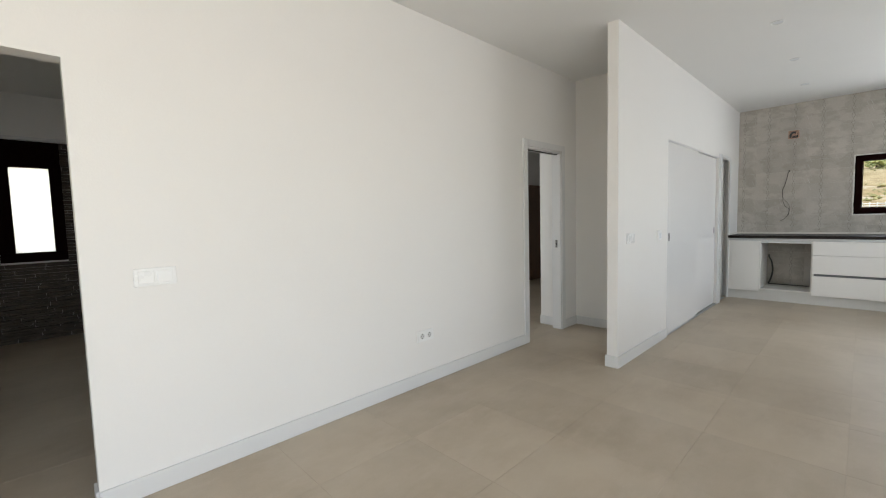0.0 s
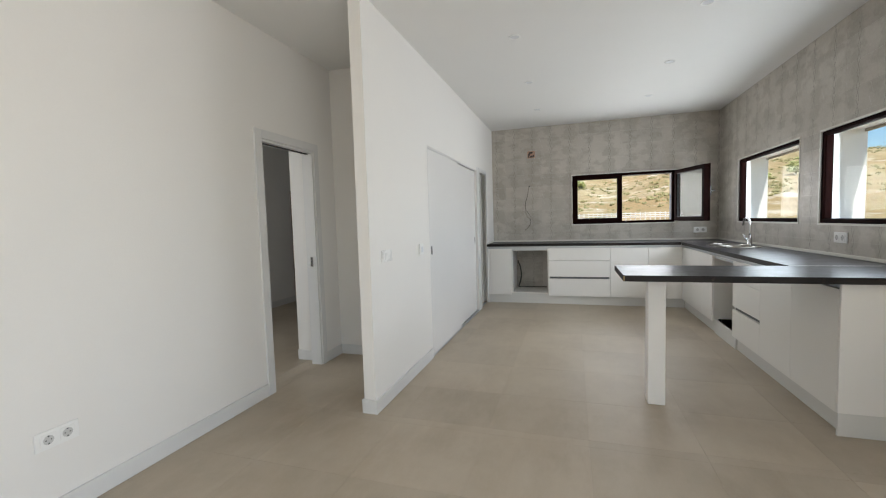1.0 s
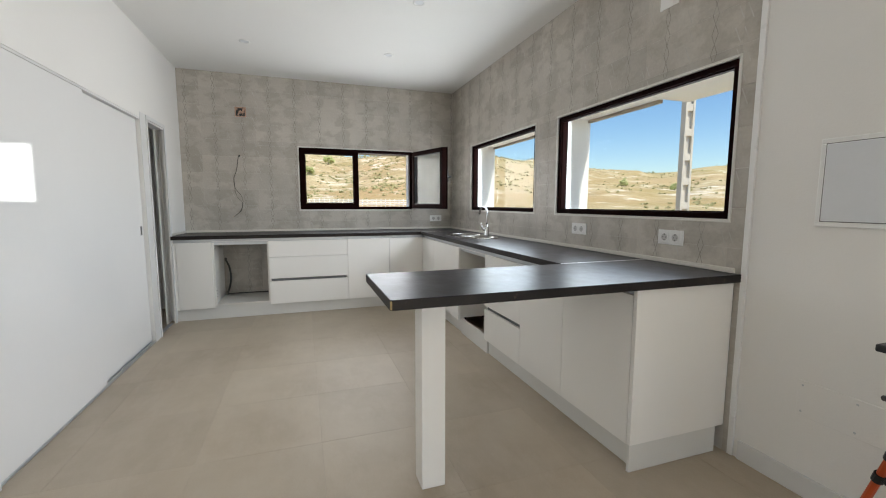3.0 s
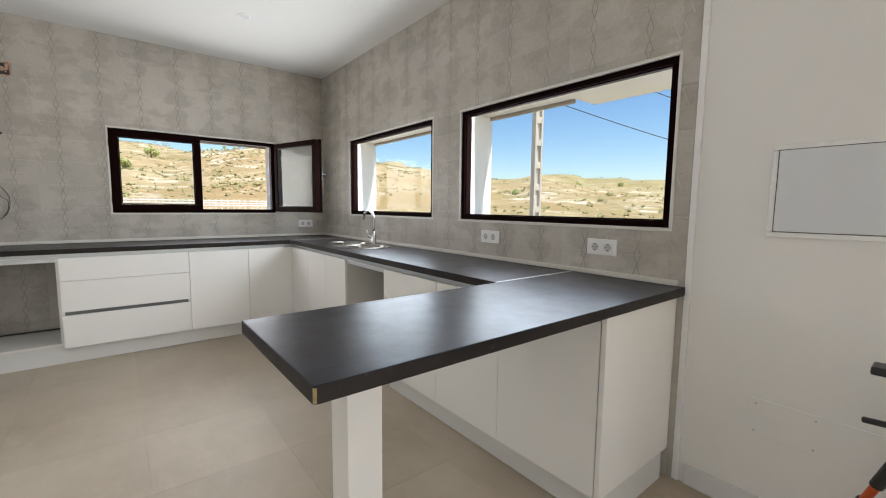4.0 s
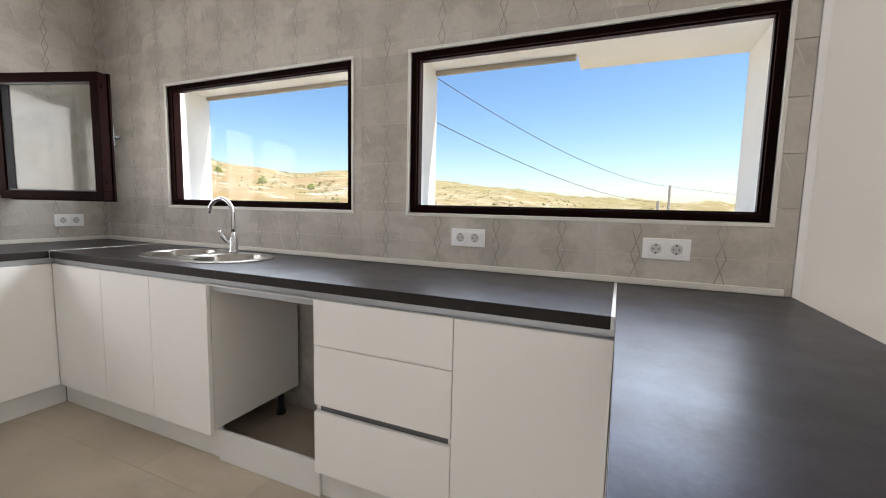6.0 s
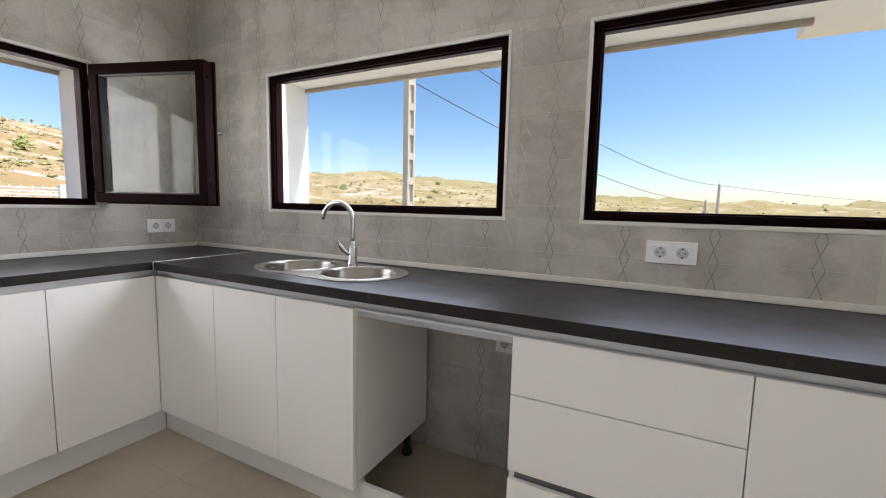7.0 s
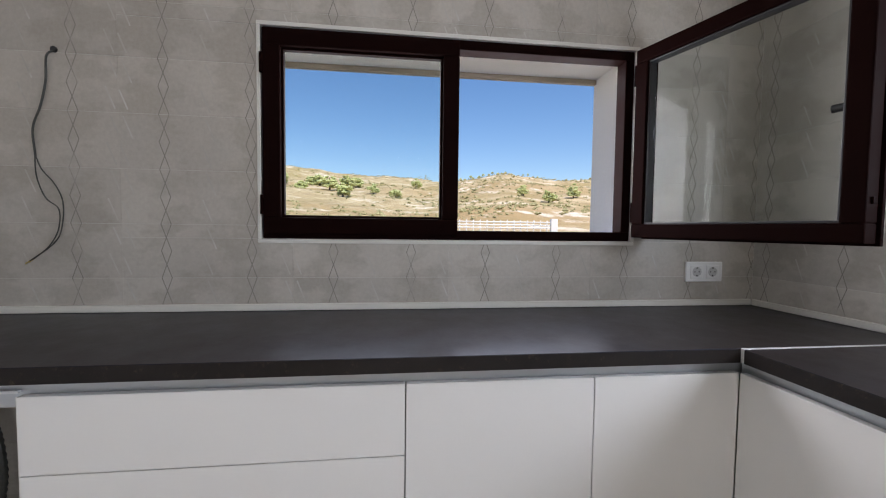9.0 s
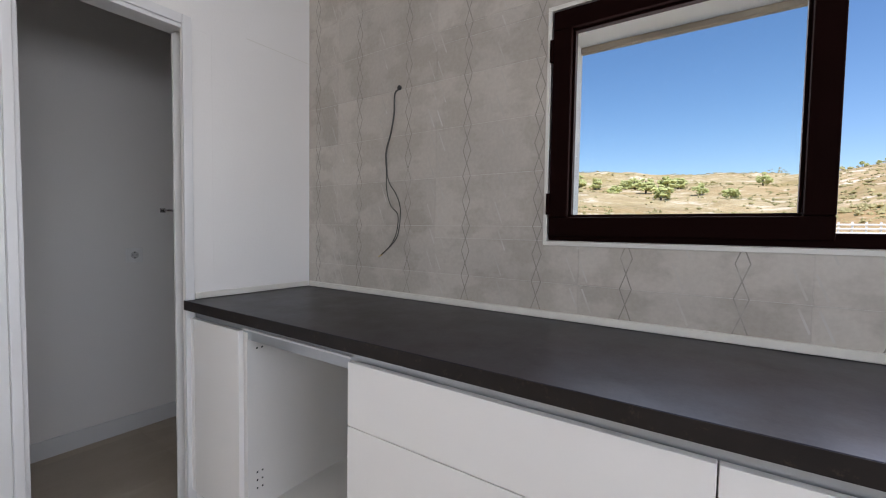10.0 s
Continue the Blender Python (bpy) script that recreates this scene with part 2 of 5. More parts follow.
def make_glass(name, frosted=0.0, edge=0.14, face=0.006):
    m, t, b = material(name)
    out = t.nodes["Material Output"]
    clear = t.nodes.new("ShaderNodeBsdfTransparent")
    clear.inputs["Color"].default_value = (0.95, 0.97, 0.96, 1)
    gloss = t.nodes.new("ShaderNodeBsdfGlossy")
    gloss.inputs["Roughness"].default_value = 0.01
    facing = t.nodes.new("ShaderNodeLayerWeight")
    facing.inputs["Blend"].default_value = 0.5
    steep = t.nodes.new("ShaderNodeMath")
    steep.operation = "POWER"
    steep.inputs[1].default_value = 4.0
    t.links.new(facing.outputs["Facing"], steep.inputs[0])
    fres = t.nodes.new("ShaderNodeMath")
    fres.operation = "MULTIPLY_ADD"
    fres.inputs[1].default_value, fres.inputs[2].default_value = edge, face
    t.links.new(steep.outputs[0], fres.inputs[0])
    blend = t.nodes.new("ShaderNodeMixShader")
    first = clear
    if frosted:
        first = t.nodes.new("ShaderNodeBsdfTranslucent")
        first.inputs["Color"].default_value = (0.9, 0.9, 0.86, 1)
    t.links.new(fres.outputs[0], blend.inputs[0])
    t.links.new(first.outputs[0], blend.inputs[1])
    t.links.new(gloss.outputs[0], blend.inputs[2])
    t.links.new(blend.outputs[0], out.inputs["Surface"])
    return m


GLASS = make_glass("window_glass")
FROSTED = make_glass("frosted_glass", 1.0)
SASH_GLASS = make_glass("sash_glass", 0.0, 0.18, 0.011)


def make_hill():
    m, t, b = material("dry_hillside")
    big, mid, fine = noise_tex(t, 0.035, 6, 0.62), noise_tex(t, 0.22, 6, 0.65, (1, 1, 3)), noise_tex(t, 2.2, 5, 0.7)
    c = ramp(t, mid, [(0.30, (0.30, 0.24, 0.13)), (0.45, (0.44, 0.35, 0.20)), (0.58, (0.56, 0.455, 0.28)), (0.70, (0.72, 0.63, 0.47))])
    grass = noise_tex(t, 0.075, 5, 0.6)
    c = mix(t, ramp(t, grass, [(0.46, (0, 0, 0)), (0.58, (0.8, 0.8, 0.8))]), c, (0.36, 0.29, 0.13))
    c = mix(t, ramp(t, big, [(0.45, (0, 0, 0)), (0.66, (0.6, 0.6, 0.6))]), c, (0.46, 0.31, 0.16))
    chalk = noise_tex(t, 0.16, 6, 0.7, (1, 1, 4))
    c = mix(t, ramp(t, chalk, [(0.55, (0, 0, 0)), (0.64, (0.85, 0.85, 0.85))]), c, (0.84, 0.76, 0.63))
    speck = noise_tex(t, 0.9, 6, 0.75)
    c = mix(t, ramp(t, speck, [(0.50, (0, 0, 0)), (0.62, (0.5, 0.5, 0.5))]), c, (0.27, 0.215, 0.11))
    c = mix(t, ramp(t, fine, [(0.56, (0, 0, 0)), (0.70, (0.5, 0.5, 0.5))]), c, (0.26, 0.21, 0.11))
    # the slopes to the south carry a closer cover of dry grass
    split = t.nodes.new("ShaderNodeSeparateXYZ")
    t.links.new(t.nodes.new("ShaderNodeNewGeometry").outputs["Position"], split.inputs[0])
    cover = t.nodes.new("ShaderNodeMapRange")
    for i, v in enumerate((-70.0, -190.0, 0.0, 0.62)):
        cover.inputs[i + 1].default_value = v
    t.links.new(split.outputs["Y"], cover.inputs[0])
    c = mix(t, cover.outputs[0], c, (0.33, 0.29, 0.13))
    t.links.new(c, b.inputs["Base Color"])
    b.inputs["Roughness"].default_value = 0.95
    b.inputs["Specular IOR Level"].default_value = 0.1
    bump(t, b, fine, 0.6, 0.5)
    return m


HILL = make_hill()


def make_leaf(name, dark, light):
    m, t, b = material(name)
    geo = t.nodes.new("ShaderNodeNewGeometry")
    t.links.new(ramp(t, geo.outputs["Random Per Island"], [(0, dark), (1, light)]), b.inputs["Base Color"])
    b.inputs["Roughness"].default_value = 0.8
    return m


LEAF = make_leaf("tree_leaves", (0.36, 0.40, 0.14), (0.55, 0.57, 0.27))
SCRUB = make_leaf("scrub_leaves", (0.25, 0.24, 0.10), (0.42, 0.375, 0.19))
BARK = surface("tree_bark", (0.12, 0.09, 0.06), 0.9, vary=0.2, scale=8)

# building helpers


def world_of(ob):
    up = world_of(ob.parent) @ ob.matrix_parent_inverse if ob.parent else Matrix.Identity(4)
    return up @ ob.matrix_basis


def thing(name, at, label, category, group="", kind=""):
    e = new(name)
    e.empty_display_size = 0.1
    e.matrix_basis = Matrix.Translation(at)
    return tagged(e, label, category, group, kind)


def part(name, bm, mats, parent=None, label="", m=None, local=False, smooth=False):
    """Links a bmesh as one mesh object, under a thing or a part; its points are in the world unless local."""
    mesh = bpy.data.meshes.new(name)
    bm.normal_update()
    bm.to_mesh(mesh)
    bm.free()
    for mt in mats if isinstance(mats, (list, tuple)) else [mats]:
        mesh.materials.append(mt)
    if smooth:
        for p in mesh.polygons:
            p.use_smooth = True
    ob = new(name, mesh)
    if m is not None:
        ob.matrix_basis = m
    if parent:
        ob.parent = parent
        if not local:
            ob.matrix_parent_inverse = world_of(parent).inverted()
    return tagged(ob, label)


def box(bm, lo, hi, bevel=0.0, mat=0):
    lo, hi = [min(a, b) for a, b in zip(lo, hi)], [max(a, b) for a, b in zip(lo, hi)]
    vs = [bm.verts.new((x, y, z)) for x in (lo[0], hi[0]) for y in (lo[1], hi[1]) for z in (lo[2], hi[2])]
    fs = []
    for q in ((0, 1, 3, 2), (4, 6, 7, 5), (0, 4, 5, 1), (2, 3, 7, 6), (0, 2, 6, 4), (1, 5, 7, 3)):
        f = bm.faces.new([vs[i] for i in q])
        f.material_index = mat
        fs.append(f)
    if bevel:
        es = list({e for f in fs for e in f.edges})
        bmesh.ops.bevel(bm, geom=es, offset=bevel, segments=2, profile=0.5, affect="EDGES")
    return bm


def boxes(*items, bevel=0.0):
    bm = bmesh.new()
    for lo, hi in items:
        box(bm, lo, hi, bevel)
    return bm


def tube(bm, points, radius, sides=8, caps=True):
    """A round tube along points; radius is one number or one for each point."""
    pts = [Vector(p) for p in points]
    rad = radius if isinstance(radius, (list, tuple)) else [radius] * len(pts)
    rings, side = [], None
    for i, p in enumerate(pts):
        d = (pts[min(i + 1, len(pts) - 1)] - pts[max(i - 1, 0)]).normalized()
        if side is None:
            side = d.orthogonal().normalized()
        side = (side - d * side.dot(d)).normalized()
        other = d.cross(side)
        rings.append([bm.verts.new(p + rad[i] * (math.cos(a) * side + math.sin(a) * other)) for a in [2 * math.pi * k / sides for k in range(sides)]])
    for a, b in zip(rings, rings[1:]):
        for k in range(sides):
            bm.faces.new((a[k], a[(k + 1) % sides], b[(k + 1) % sides], b[k]))
    if caps:
        bm.faces.new(rings[0][::-1])
        bm.faces.new(rings[-1])
    return bm


def lathe(bm, centre, profile, sides=32, axis=None):
    """Turns (radius, height) pairs round the z axis at centre."""
    m = Matrix.Translation(centre) @ (axis or Matrix.Identity(4))
    rings = [[bm.verts.new(m @ Vector((r * math.cos(a), r * math.sin(a), h))) for a in [2 * math.pi * k / sides for k in range(sides)]] for r, h in profile]
    for a, b in zip(rings, rings[1:]):
        for k in range(sides):
            bm.faces.new((a[k], a[(k + 1) % sides], b[(k + 1) % sides], b[k]))
    return rings


def smooth_path(points, steps=6):
    """Catmull-Rom through the points."""
    p = [Vector(q) for q in points]
    p = [2 * p[0] - p[1], *p, 2 * p[-1] - p[-2]]
    out = []
    for a, b, c, d in zip(p, p[1:], p[2:], p[3:]):
        for k in range(steps):
            s = k / steps
            out.append(0.5 * (2 * b + (c - a) * s + (2 * a - 5 * b + 4 * c - d) * s * s + (3 * b - a - 3 * c + d) * s**3))
    return [*out, p[-2]]


def wall(name, axis, near, far, u0, u1, z0, z1, holes=(), mat=PAINT, label="", outer=None):
    """A wall across x or y between near and far, from u0 to u1 along it, with openings (u0, u1, z0, z1) right through."""
    us = sorted({u0, u1, *(h for q in holes for h in q[:2] if u0 < h < u1)})
    zs = sorted({z0, z1, *(h for q in holes for h in q[2:] if z0 < h < z1)})

    def solid(i, j):
        if not (0 <= i < len(us) - 1 and 0 <= j < len(zs) - 1):
            return False
        u, z = (us[i] + us[i + 1]) / 2, (zs[j] + zs[j + 1]) / 2
        return not any(a < u < b and c < z < d for a, b, c, d in holes)

    bm = bmesh.new()
    made = {}

    def v(i, j, w):
        if (i, j, w) not in made:
            p = (far if w else near, us[i], zs[j]) if axis == "x" else (us[i], far if w else near, zs[j])
            made[i, j, w] = bm.verts.new(p)
        return made[i, j, w]

    for i in range(len(us) - 1):
        for j in range(len(zs) - 1):
            if not solid(i, j):
                continue
            for w in (0, 1):
                f = bm.faces.new([v(i, j, w), v(i + 1, j, w), v(i + 1, j + 1, w), v(i, j + 1, w)])
                f.material_index = 1 if w and outer else 0
            for di, dj, a, b in ((-1, 0, (0, 0), (0, 1)), (1, 0, (1, 0), (1, 1)), (0, -1, (0, 0), (1, 0)), (0, 1, (0, 1), (1, 1))):
                if not solid(i + di, j + dj):
                    f = bm.faces.new([v(i + a[0], j + a[1], 0), v(i + b[0], j + b[1], 0), v(i + b[0], j + b[1], 1), v(i + a[0], j + a[1], 1)])
                    f.material_index = 1 if outer else 0
    bmesh.ops.recalc_face_normals(bm, faces=bm.faces)
    return tagged(part(name, bm, [mat, outer] if outer else mat), label, "wall", kind="structure")


# the large structure
TOP = 2.73
YR, XE, YP, YL = -1.75, 7.6, 1.505, 2.44
HOLE_A, HOLE_B, HOLE_C = (-1.187, 0.244, 1.168, 1.928), (5.43, 6.886, 1.167, 1.934), (3.632, 5.090, 1.164, 1.926)
TERRACE = (-2.8, 1.0, 0.0, 2.2)

wall_east = wall("wall_east", "x", XE + 0.009, 7.946, -2.06, YP + 0.085, -0.1, TOP, [HOLE_A], PAINT, "kitchen end wall behind grey cement tiles", RENDER_COAT)
wall_south = wall("wall_south", "y", YR - 0.009, -2.06, -3.5, XE + 0.009, -0.1, TOP, [HOLE_B, HOLE_C, TERRACE], PAINT, "long outer wall, white paint beside grey tiles", RENDER_COAT)
wall("wall_south_outer_leaf", "y", -2.06, -2.27, 1.4, 4.36, -0.1, TOP, [(3.632, 4.5, 1.164, 1.926)], RENDER_COAT, "thicker white rendered stretch of the outer wall")
wall("wall_partition", "y", YP, YP + 0.085, 3.195, XE + 0.009, 0, TOP, [(4.37, 6.39, 0, 1.965), (6.545, 7.12, 0, 1.975)], PAINT, "white painted partition between kitchen and passage")
wall("wall_living", "y", YL, YL + 0.10, -3.5, 4.30, 0, TOP, [(-0.95, 0.04, 0, 1.935), (3.335, 3.97, 0, 1.93)], PAINT, "long white painted living room wall")
wall("wall_passage_end", "x", 4.30, 4.40, YP + 0.085, 2.56, 0, TOP, (), PAINT, "white painted end wall of the passage")
# unseen wall; its opening is added to go with the living room fill lamp
wall("wall_west", "x", -3.5, -3.7, -2.06, 7.2, 0, TOP, [(-1.2, 1.8, 0, 2.2)], PAINT, "white wall at the far side of the living room", RENDER_COAT)
wall("wall_pantry_back", "y", 2.572, 2.64, 4.40, 8.05, 0, TOP, (), PAINT, "white painted back wall of the pantry")
wall("wall_pantry_side", "x", 7.75, 7.95, YP + 0.085, 2.572, 0, TOP, (), PAINT, "white painted side wall of the pantry")
wall("wall_closet_back", "y", 2.10, 2.16, 4.40, 6.44, 0, TOP, (), PAINT, "plain back of the built-in wardrobe")
wall("wall_closet_side", "x", 6.44, 6.50, YP + 0.085, 2.572, 0, TOP, (), PAINT, "plain wall between wardrobe and pantry")
wall("wall_room_stub", "x", 4.05, 4.15, YL + 0.10, 2.75, 0, TOP, (), PAINT, "short white wall stub behind the open doorway")
# the opening is out of view, added so that light reaches this room
wall("wall_room_back", "y", 4.75, 4.85, 1.2, 8.05, 0, TOP, [(1.7, 3.3, 0.9, 2.0)], PAINT, "white back wall of the unlit room")
wall("wall_room_side", "x", 7.95, 8.05, 2.64, 4.75, 0, TOP, (), PAINT, "white side wall of the unlit room")
wall("wall_room_west", "x", 1.1, 1.2, YL + 0.10, 6.65, 0, TOP, (), PAINT, "white wall between the two rooms")
wall("wall_hall_back", "y", 6.65, 6.95, -3.5, 1.2, 0, TOP, [(-0.29, 0.07, 0.97, 1.95)], PAINT, "far wall of the entrance room", RENDER_COAT)

tagged(part("floor", boxes(((-3.7, -2.06, -0.12), (8.05, 7.2, -0.0012))), FLOOR_GROUT), "beige porcelain tiled floor", "floor", kind="structure")
tagged(part("ceiling", boxes(((-3.7, -2.06, TOP), (8.05, 7.2, TOP + 0.2))), CEILING), "plain white plastered ceiling", "ceiling", kind="structure")
tagged(part("roof_slab", boxes(((-4.0, -2.31, TOP + 0.2), (8.17, 7.5, TOP + 0.38))), RENDER_COAT), "white rendered flat roof edge", "roof", kind="structure")


def baseboard(axis, plane, sign, u0, u1):
    """A skirting board along a wall; sign: the side of the plane on which it stands."""
    h, d = 0.095, 0.013 * sign
    lo, hi = ((plane, u0, 0), (plane + d, u1, h)) if axis == "x" else ((u0, plane, 0), (u1, plane + d, h))
    bm = boxes((lo, hi), bevel=0.003)
    tagged(part("baseboard", bm, BASEBOARD), "white lacquered baseboard along the wall foot", "baseboard", kind="structure")


for args in (("y", YL, -1, 0.04, 3.262), ("y", YL, -1, 4.037, 4.30), ("y", YL, -1, -3.5, -0.95), ("x", 4.30, -1, YP + 0.085, YL - 0.013), ("y", YP, -1, 3.195, 4.355), ("x", 3.195, -1, YP - 0.013, YP + 0.098),
             ("y", YP + 0.085, 1, 3.195, 4.287), ("y", YR - 0.009, 1, 1.0, 3.50), ("y", 2.572, -1, 6.50, 7.75), ("x", 4.05, -1, YL + 0.10, 2.75), ("y", 4.75, -1, 1.2, 7.95),
             ("x", 0.04, -1, YL, YL + 0.1), ("y", 2.75, 1, 4.05, 4.15)):
    baseboard(*args)

# windows


def ring(bm, axis, a0, a1, u0, u1, z0, z1, w, bevel=0.003):
    """Four bars round a rectangle: axis is the one across the window; a0 to a1 its depth, w the bars' width."""
    for q in ((u0, u1, z0, z0 + w), (u0, u1, z1 - w, z1), (u0, u0 + w, z0 + w, z1 - w), (u1 - w, u1, z0 + w, z1 - w)):
        lo, hi = ((a0, q[0], q[2]), (a1, q[1], q[3])) if axis == "x" else ((q[0], a0, q[2]), (q[1], a1, q[3]))
        box(bm, lo, hi, bevel)
    return bm


def pane_mesh(axis, a, u0, u1, z0, z1, t=0.006):
    return boxes(((a, u0, z0), (a + t, u1, z1)) if axis == "x" else ((u0, a, z0), (u1, a + t, z1)))


def clear_pane(*args, parent, local=False, glass=GLASS):
    p = part("pane", pane_mesh(*args), glass, parent, "clear glass pane", local=local)
    p.visible_shadow = False
    return p


def fixed_window(name, hole):
    u0, u1, z0, z1 = hole
    w = thing(name, ((u0 + u1) / 2, YR, z0), "fixed window with a slim dark brown frame, clear glass and white edging", "window", kind="structure")
    part("window_frame", ring(bmesh.new(), "y", YR - 0.008, YR - 0.075, u0 + 0.001, u1 - 0.001, z0 + 0.001, z1 - 0.001, 0.031), FRAME_BROWN, w, "dark brown aluminium frame")
    part("glazing_bead", ring(bmesh.new(), "y", YR - 0.020, YR - 0.045, u0 + 0.032, u1 - 0.032, z0 + 0.032, z1 - 0.032, 0.007), FRAME_BROWN, w)
    clear_pane("y", YR - 0.05, u0 + 0.032, u1 - 0.032, z0 + 0.032, z1 - 0.032, parent=w)
    part("edging", ring(bmesh.new(), "y", YR - 0.007, YR + 0.004, u0 - 0.014, u1 + 0.014, z0 - 0.016, z1 + 0.014, 0.0145, 0.002), EDGING, w, "thin white edging profile")


def drip_lip(name, lo, hi):
    tagged(part(name, boxes((lo, hi), bevel=0.004), SANDY), "sandy rendered drip edge under the outer window head", "trim", kind="structure")


drip_lip("trim", (HOLE_B[0], -2.035, HOLE_B[3] - 0.024), (HOLE_B[1], -2.0605, HOLE_B[3]))
drip_lip("trim", (4.362, -2.035, HOLE_C[3] - 0.024), (HOLE_C[1], -2.0605, HOLE_C[3]))
drip_lip("trim", (7.921, HOLE_A[0], HOLE_A[3] - 0.024), (7.9465, HOLE_A[1], HOLE_A[3]))
fixed_window("window_1", HOLE_B)
fixed_window("window_2", HOLE_C)


def casement_window():
    u0, u1, z0, z1 = HOLE_A
    mid = -0.436
    w = thing("window_3", (XE, (u0 + u1) / 2, z0), "dark brown two-leaf casement window with one leaf wide open", "window", kind="structure")
    f = ring(bmesh.new(), "x", XE + 0.008, XE + 0.075, u0 + 0.001, u1 - 0.001, z0 + 0.001, z1 - 0.001, 0.036)
    box(f, (XE + 0.022, mid - 0.02, z0 + 0.037), (XE + 0.07, mid + 0.02, z1 - 0.037), 0.003)
    part("window_frame", f, FRAME_BROWN, w, "dark brown aluminium frame")
    part("edging", ring(bmesh.new(), "x", XE + 0.007, XE - 0.004, u0 - 0.014, u1 + 0.014, z0 - 0.016, z1 + 0.014, 0.0145, 0.002), EDGING, w, "thin white edging profile")
    # closed leaf
    y0, y1, s0, s1 = -0.474, u1 - 0.008, z0 + 0.018, z1 - 0.010
    leaf = part("closed_leaf", ring(bmesh.new(), "x", XE - 0.012, XE + 0.05, y0, y1, s0, s1, 0.061, 0.004), FRAME_BROWN, w, "closed dark brown leaf")
    part("bead", ring(bmesh.new(), "x", XE + 0.006, XE + 0.03, y0 + 0.0615, y1 - 0.0615, s0 + 0.0615, s1 - 0.0615, 0.008, 0.002), FRAME_BROWN, leaf)
    clear_pane("x", XE + 0.032, y0 + 0.0615, y1 - 0.0615, s0 + 0.0615, s1 - 0.0615, parent=leaf)
    for z in (s0 + 0.07, s1 - 0.16):
        part("hinge", tube(bmesh.new(), [(XE - 0.012, y1 + 0.003, z), (XE - 0.012, y1 + 0.003, z + 0.07)], 0.007, 10), FRAME_BROWN, leaf, "black hinge barrel")
    # open leaf, turned past a right angle about its hinge side
    wide, high = 0.70, s1 - s0
    hinge = Vector((XE - 0.02, u0 + 0.012, s0))
    tip = Vector((6.895, -1.383, s0))
    along = (tip - hinge).normalized()
    across = Vector((0, 0, 1)).cross(along)
    m = Matrix((along, across, (0, 0, 1))).transposed().to_4x4()
    m.translation = hinge
    sash = part("open_leaf", ring(bmesh.new(), "y", 0.0, 0.062, 0, wide, 0, high, 0.052, 0.004), FRAME_BROWN, w, "open dark brown leaf swung into the room", m=m)
    part("gasket", ring(bmesh.new(), "y", 0.010, 0.045, 0.0525, wide - 0.0525, 0.0525, high - 0.0525, 0.007, 0.002), BLACK, sash, local=True)
    part("rebate", ring(bmesh.new(), "y", 0.063, 0.078, -0.006, wide + 0.008, -0.006, high + 0.006, 0.022, 0.002), FRAME_BROWN, sash, local=True)
    clear_pane("y", 0.026, 0.0525, wide - 0.0525, 0.0525, high - 0.0525, parent=sash, local=True, glass=SASH_GLASS)
    hb = bmesh.new()
    zh = high * 0.44
    box(hb, (wide - 0.040, 0.079, zh), (wide - 0.004, 0.098, zh + 0.13), 0.004)
    tube(hb, smooth_path([(wide - 0.022, 0.095, zh + 0.065), (wide - 0.022, 0.135, zh + 0.065), (wide - 0.040, 0.150, zh + 0.065), (wide - 0.14, 0.148, zh + 0.06)], 4), 0.012, 10)
    part("handle", hb, BLACK, sash, "black lever handle", local=True)
    for z in (0.06, high - 0.13):
        part("hinge", tube(bmesh.new(), [(-0.012, 0.02, z), (-0.012, 0.02, z + 0.08)], 0.009, 10), FRAME_BROWN, sash, "black hinge barrel", local=True)
    for z in (0.1, high - 0.09):
        part("lock_pin", boxes(((wide + 0.0002, 0.02, z), (wide + 0.006, 0.040, z + 0.018)), bevel=0.001), FRAME_BROWN, sash, "small dark locking pin", local=True)


casement_window()


def hall_window():
    u0, u1, z0, z1 = -0.29, 0.07, 0.97, 1.95
    w = thing("window_4", (-0.12, 6.65, z0), "dark brown window with a frosted pane in the slate wall", "window", kind="structure")
    part("window_frame", boxes(((u0 - 0.10, 6.59, z0 - 0.08), (u1 + 0.08, 6.70, z0 + 0.02)), ((u0 - 0.10, 6.59, z1 - 0.02), (u1 + 0.08, 6.70, 2.215)),
                                ((u0 - 0.10, 6.59, z0 + 0.02), (u0 + 0.02, 6.70, z1 - 0.02)), ((u1 - 0.02, 6.59, z0 + 0.02), (u1 + 0.08, 6.70, z1 - 0.02)), bevel=0.004), FRAME_BROWN, w, "dark brown frame")
    part("pane", pane_mesh("y", 6.66, u0 + 0.02, u1 - 0.02, z0 + 0.02, z1 - 0.02), FROSTED, w, "frosted glass pane")


hall_window()

# slate strips on the far wall of the entrance room
cladding = thing("slate_cladding", (-0.8, 6.65, 0), "rough dark brown slate strip cladding on the wall", "wall cladding", kind="structure")
rng = random.Random(5)
z = 0.0
while z < 2.22:
    h = rng.uniform(0.025, 0.05)
    x = -3.4 + rng.uniform(0, 0.3)
    bm = bmesh.new()
    while x < 1.08:
        wdt = min(rng.uniform(0.25, 0.6), 1.095 - x)
        d = 6.65 - rng.uniform(0.012, 0.035)
        for a, b in ((x, x + wdt),):
            if z + h > 0.9 and z < 2.2:
                if a < -0.392 < b:
                    b = -0.392
                elif a < 0.152 < b:
                    a = 0.152
                elif -0.392 <= a and b <= 0.152:
                    continue
            box(bm, (a, d, z), (b - 0.003, 6.66, z + h - 0.003))
        x += wdt
    part("slate_strip", bm, STONE, cladding)
    z += h
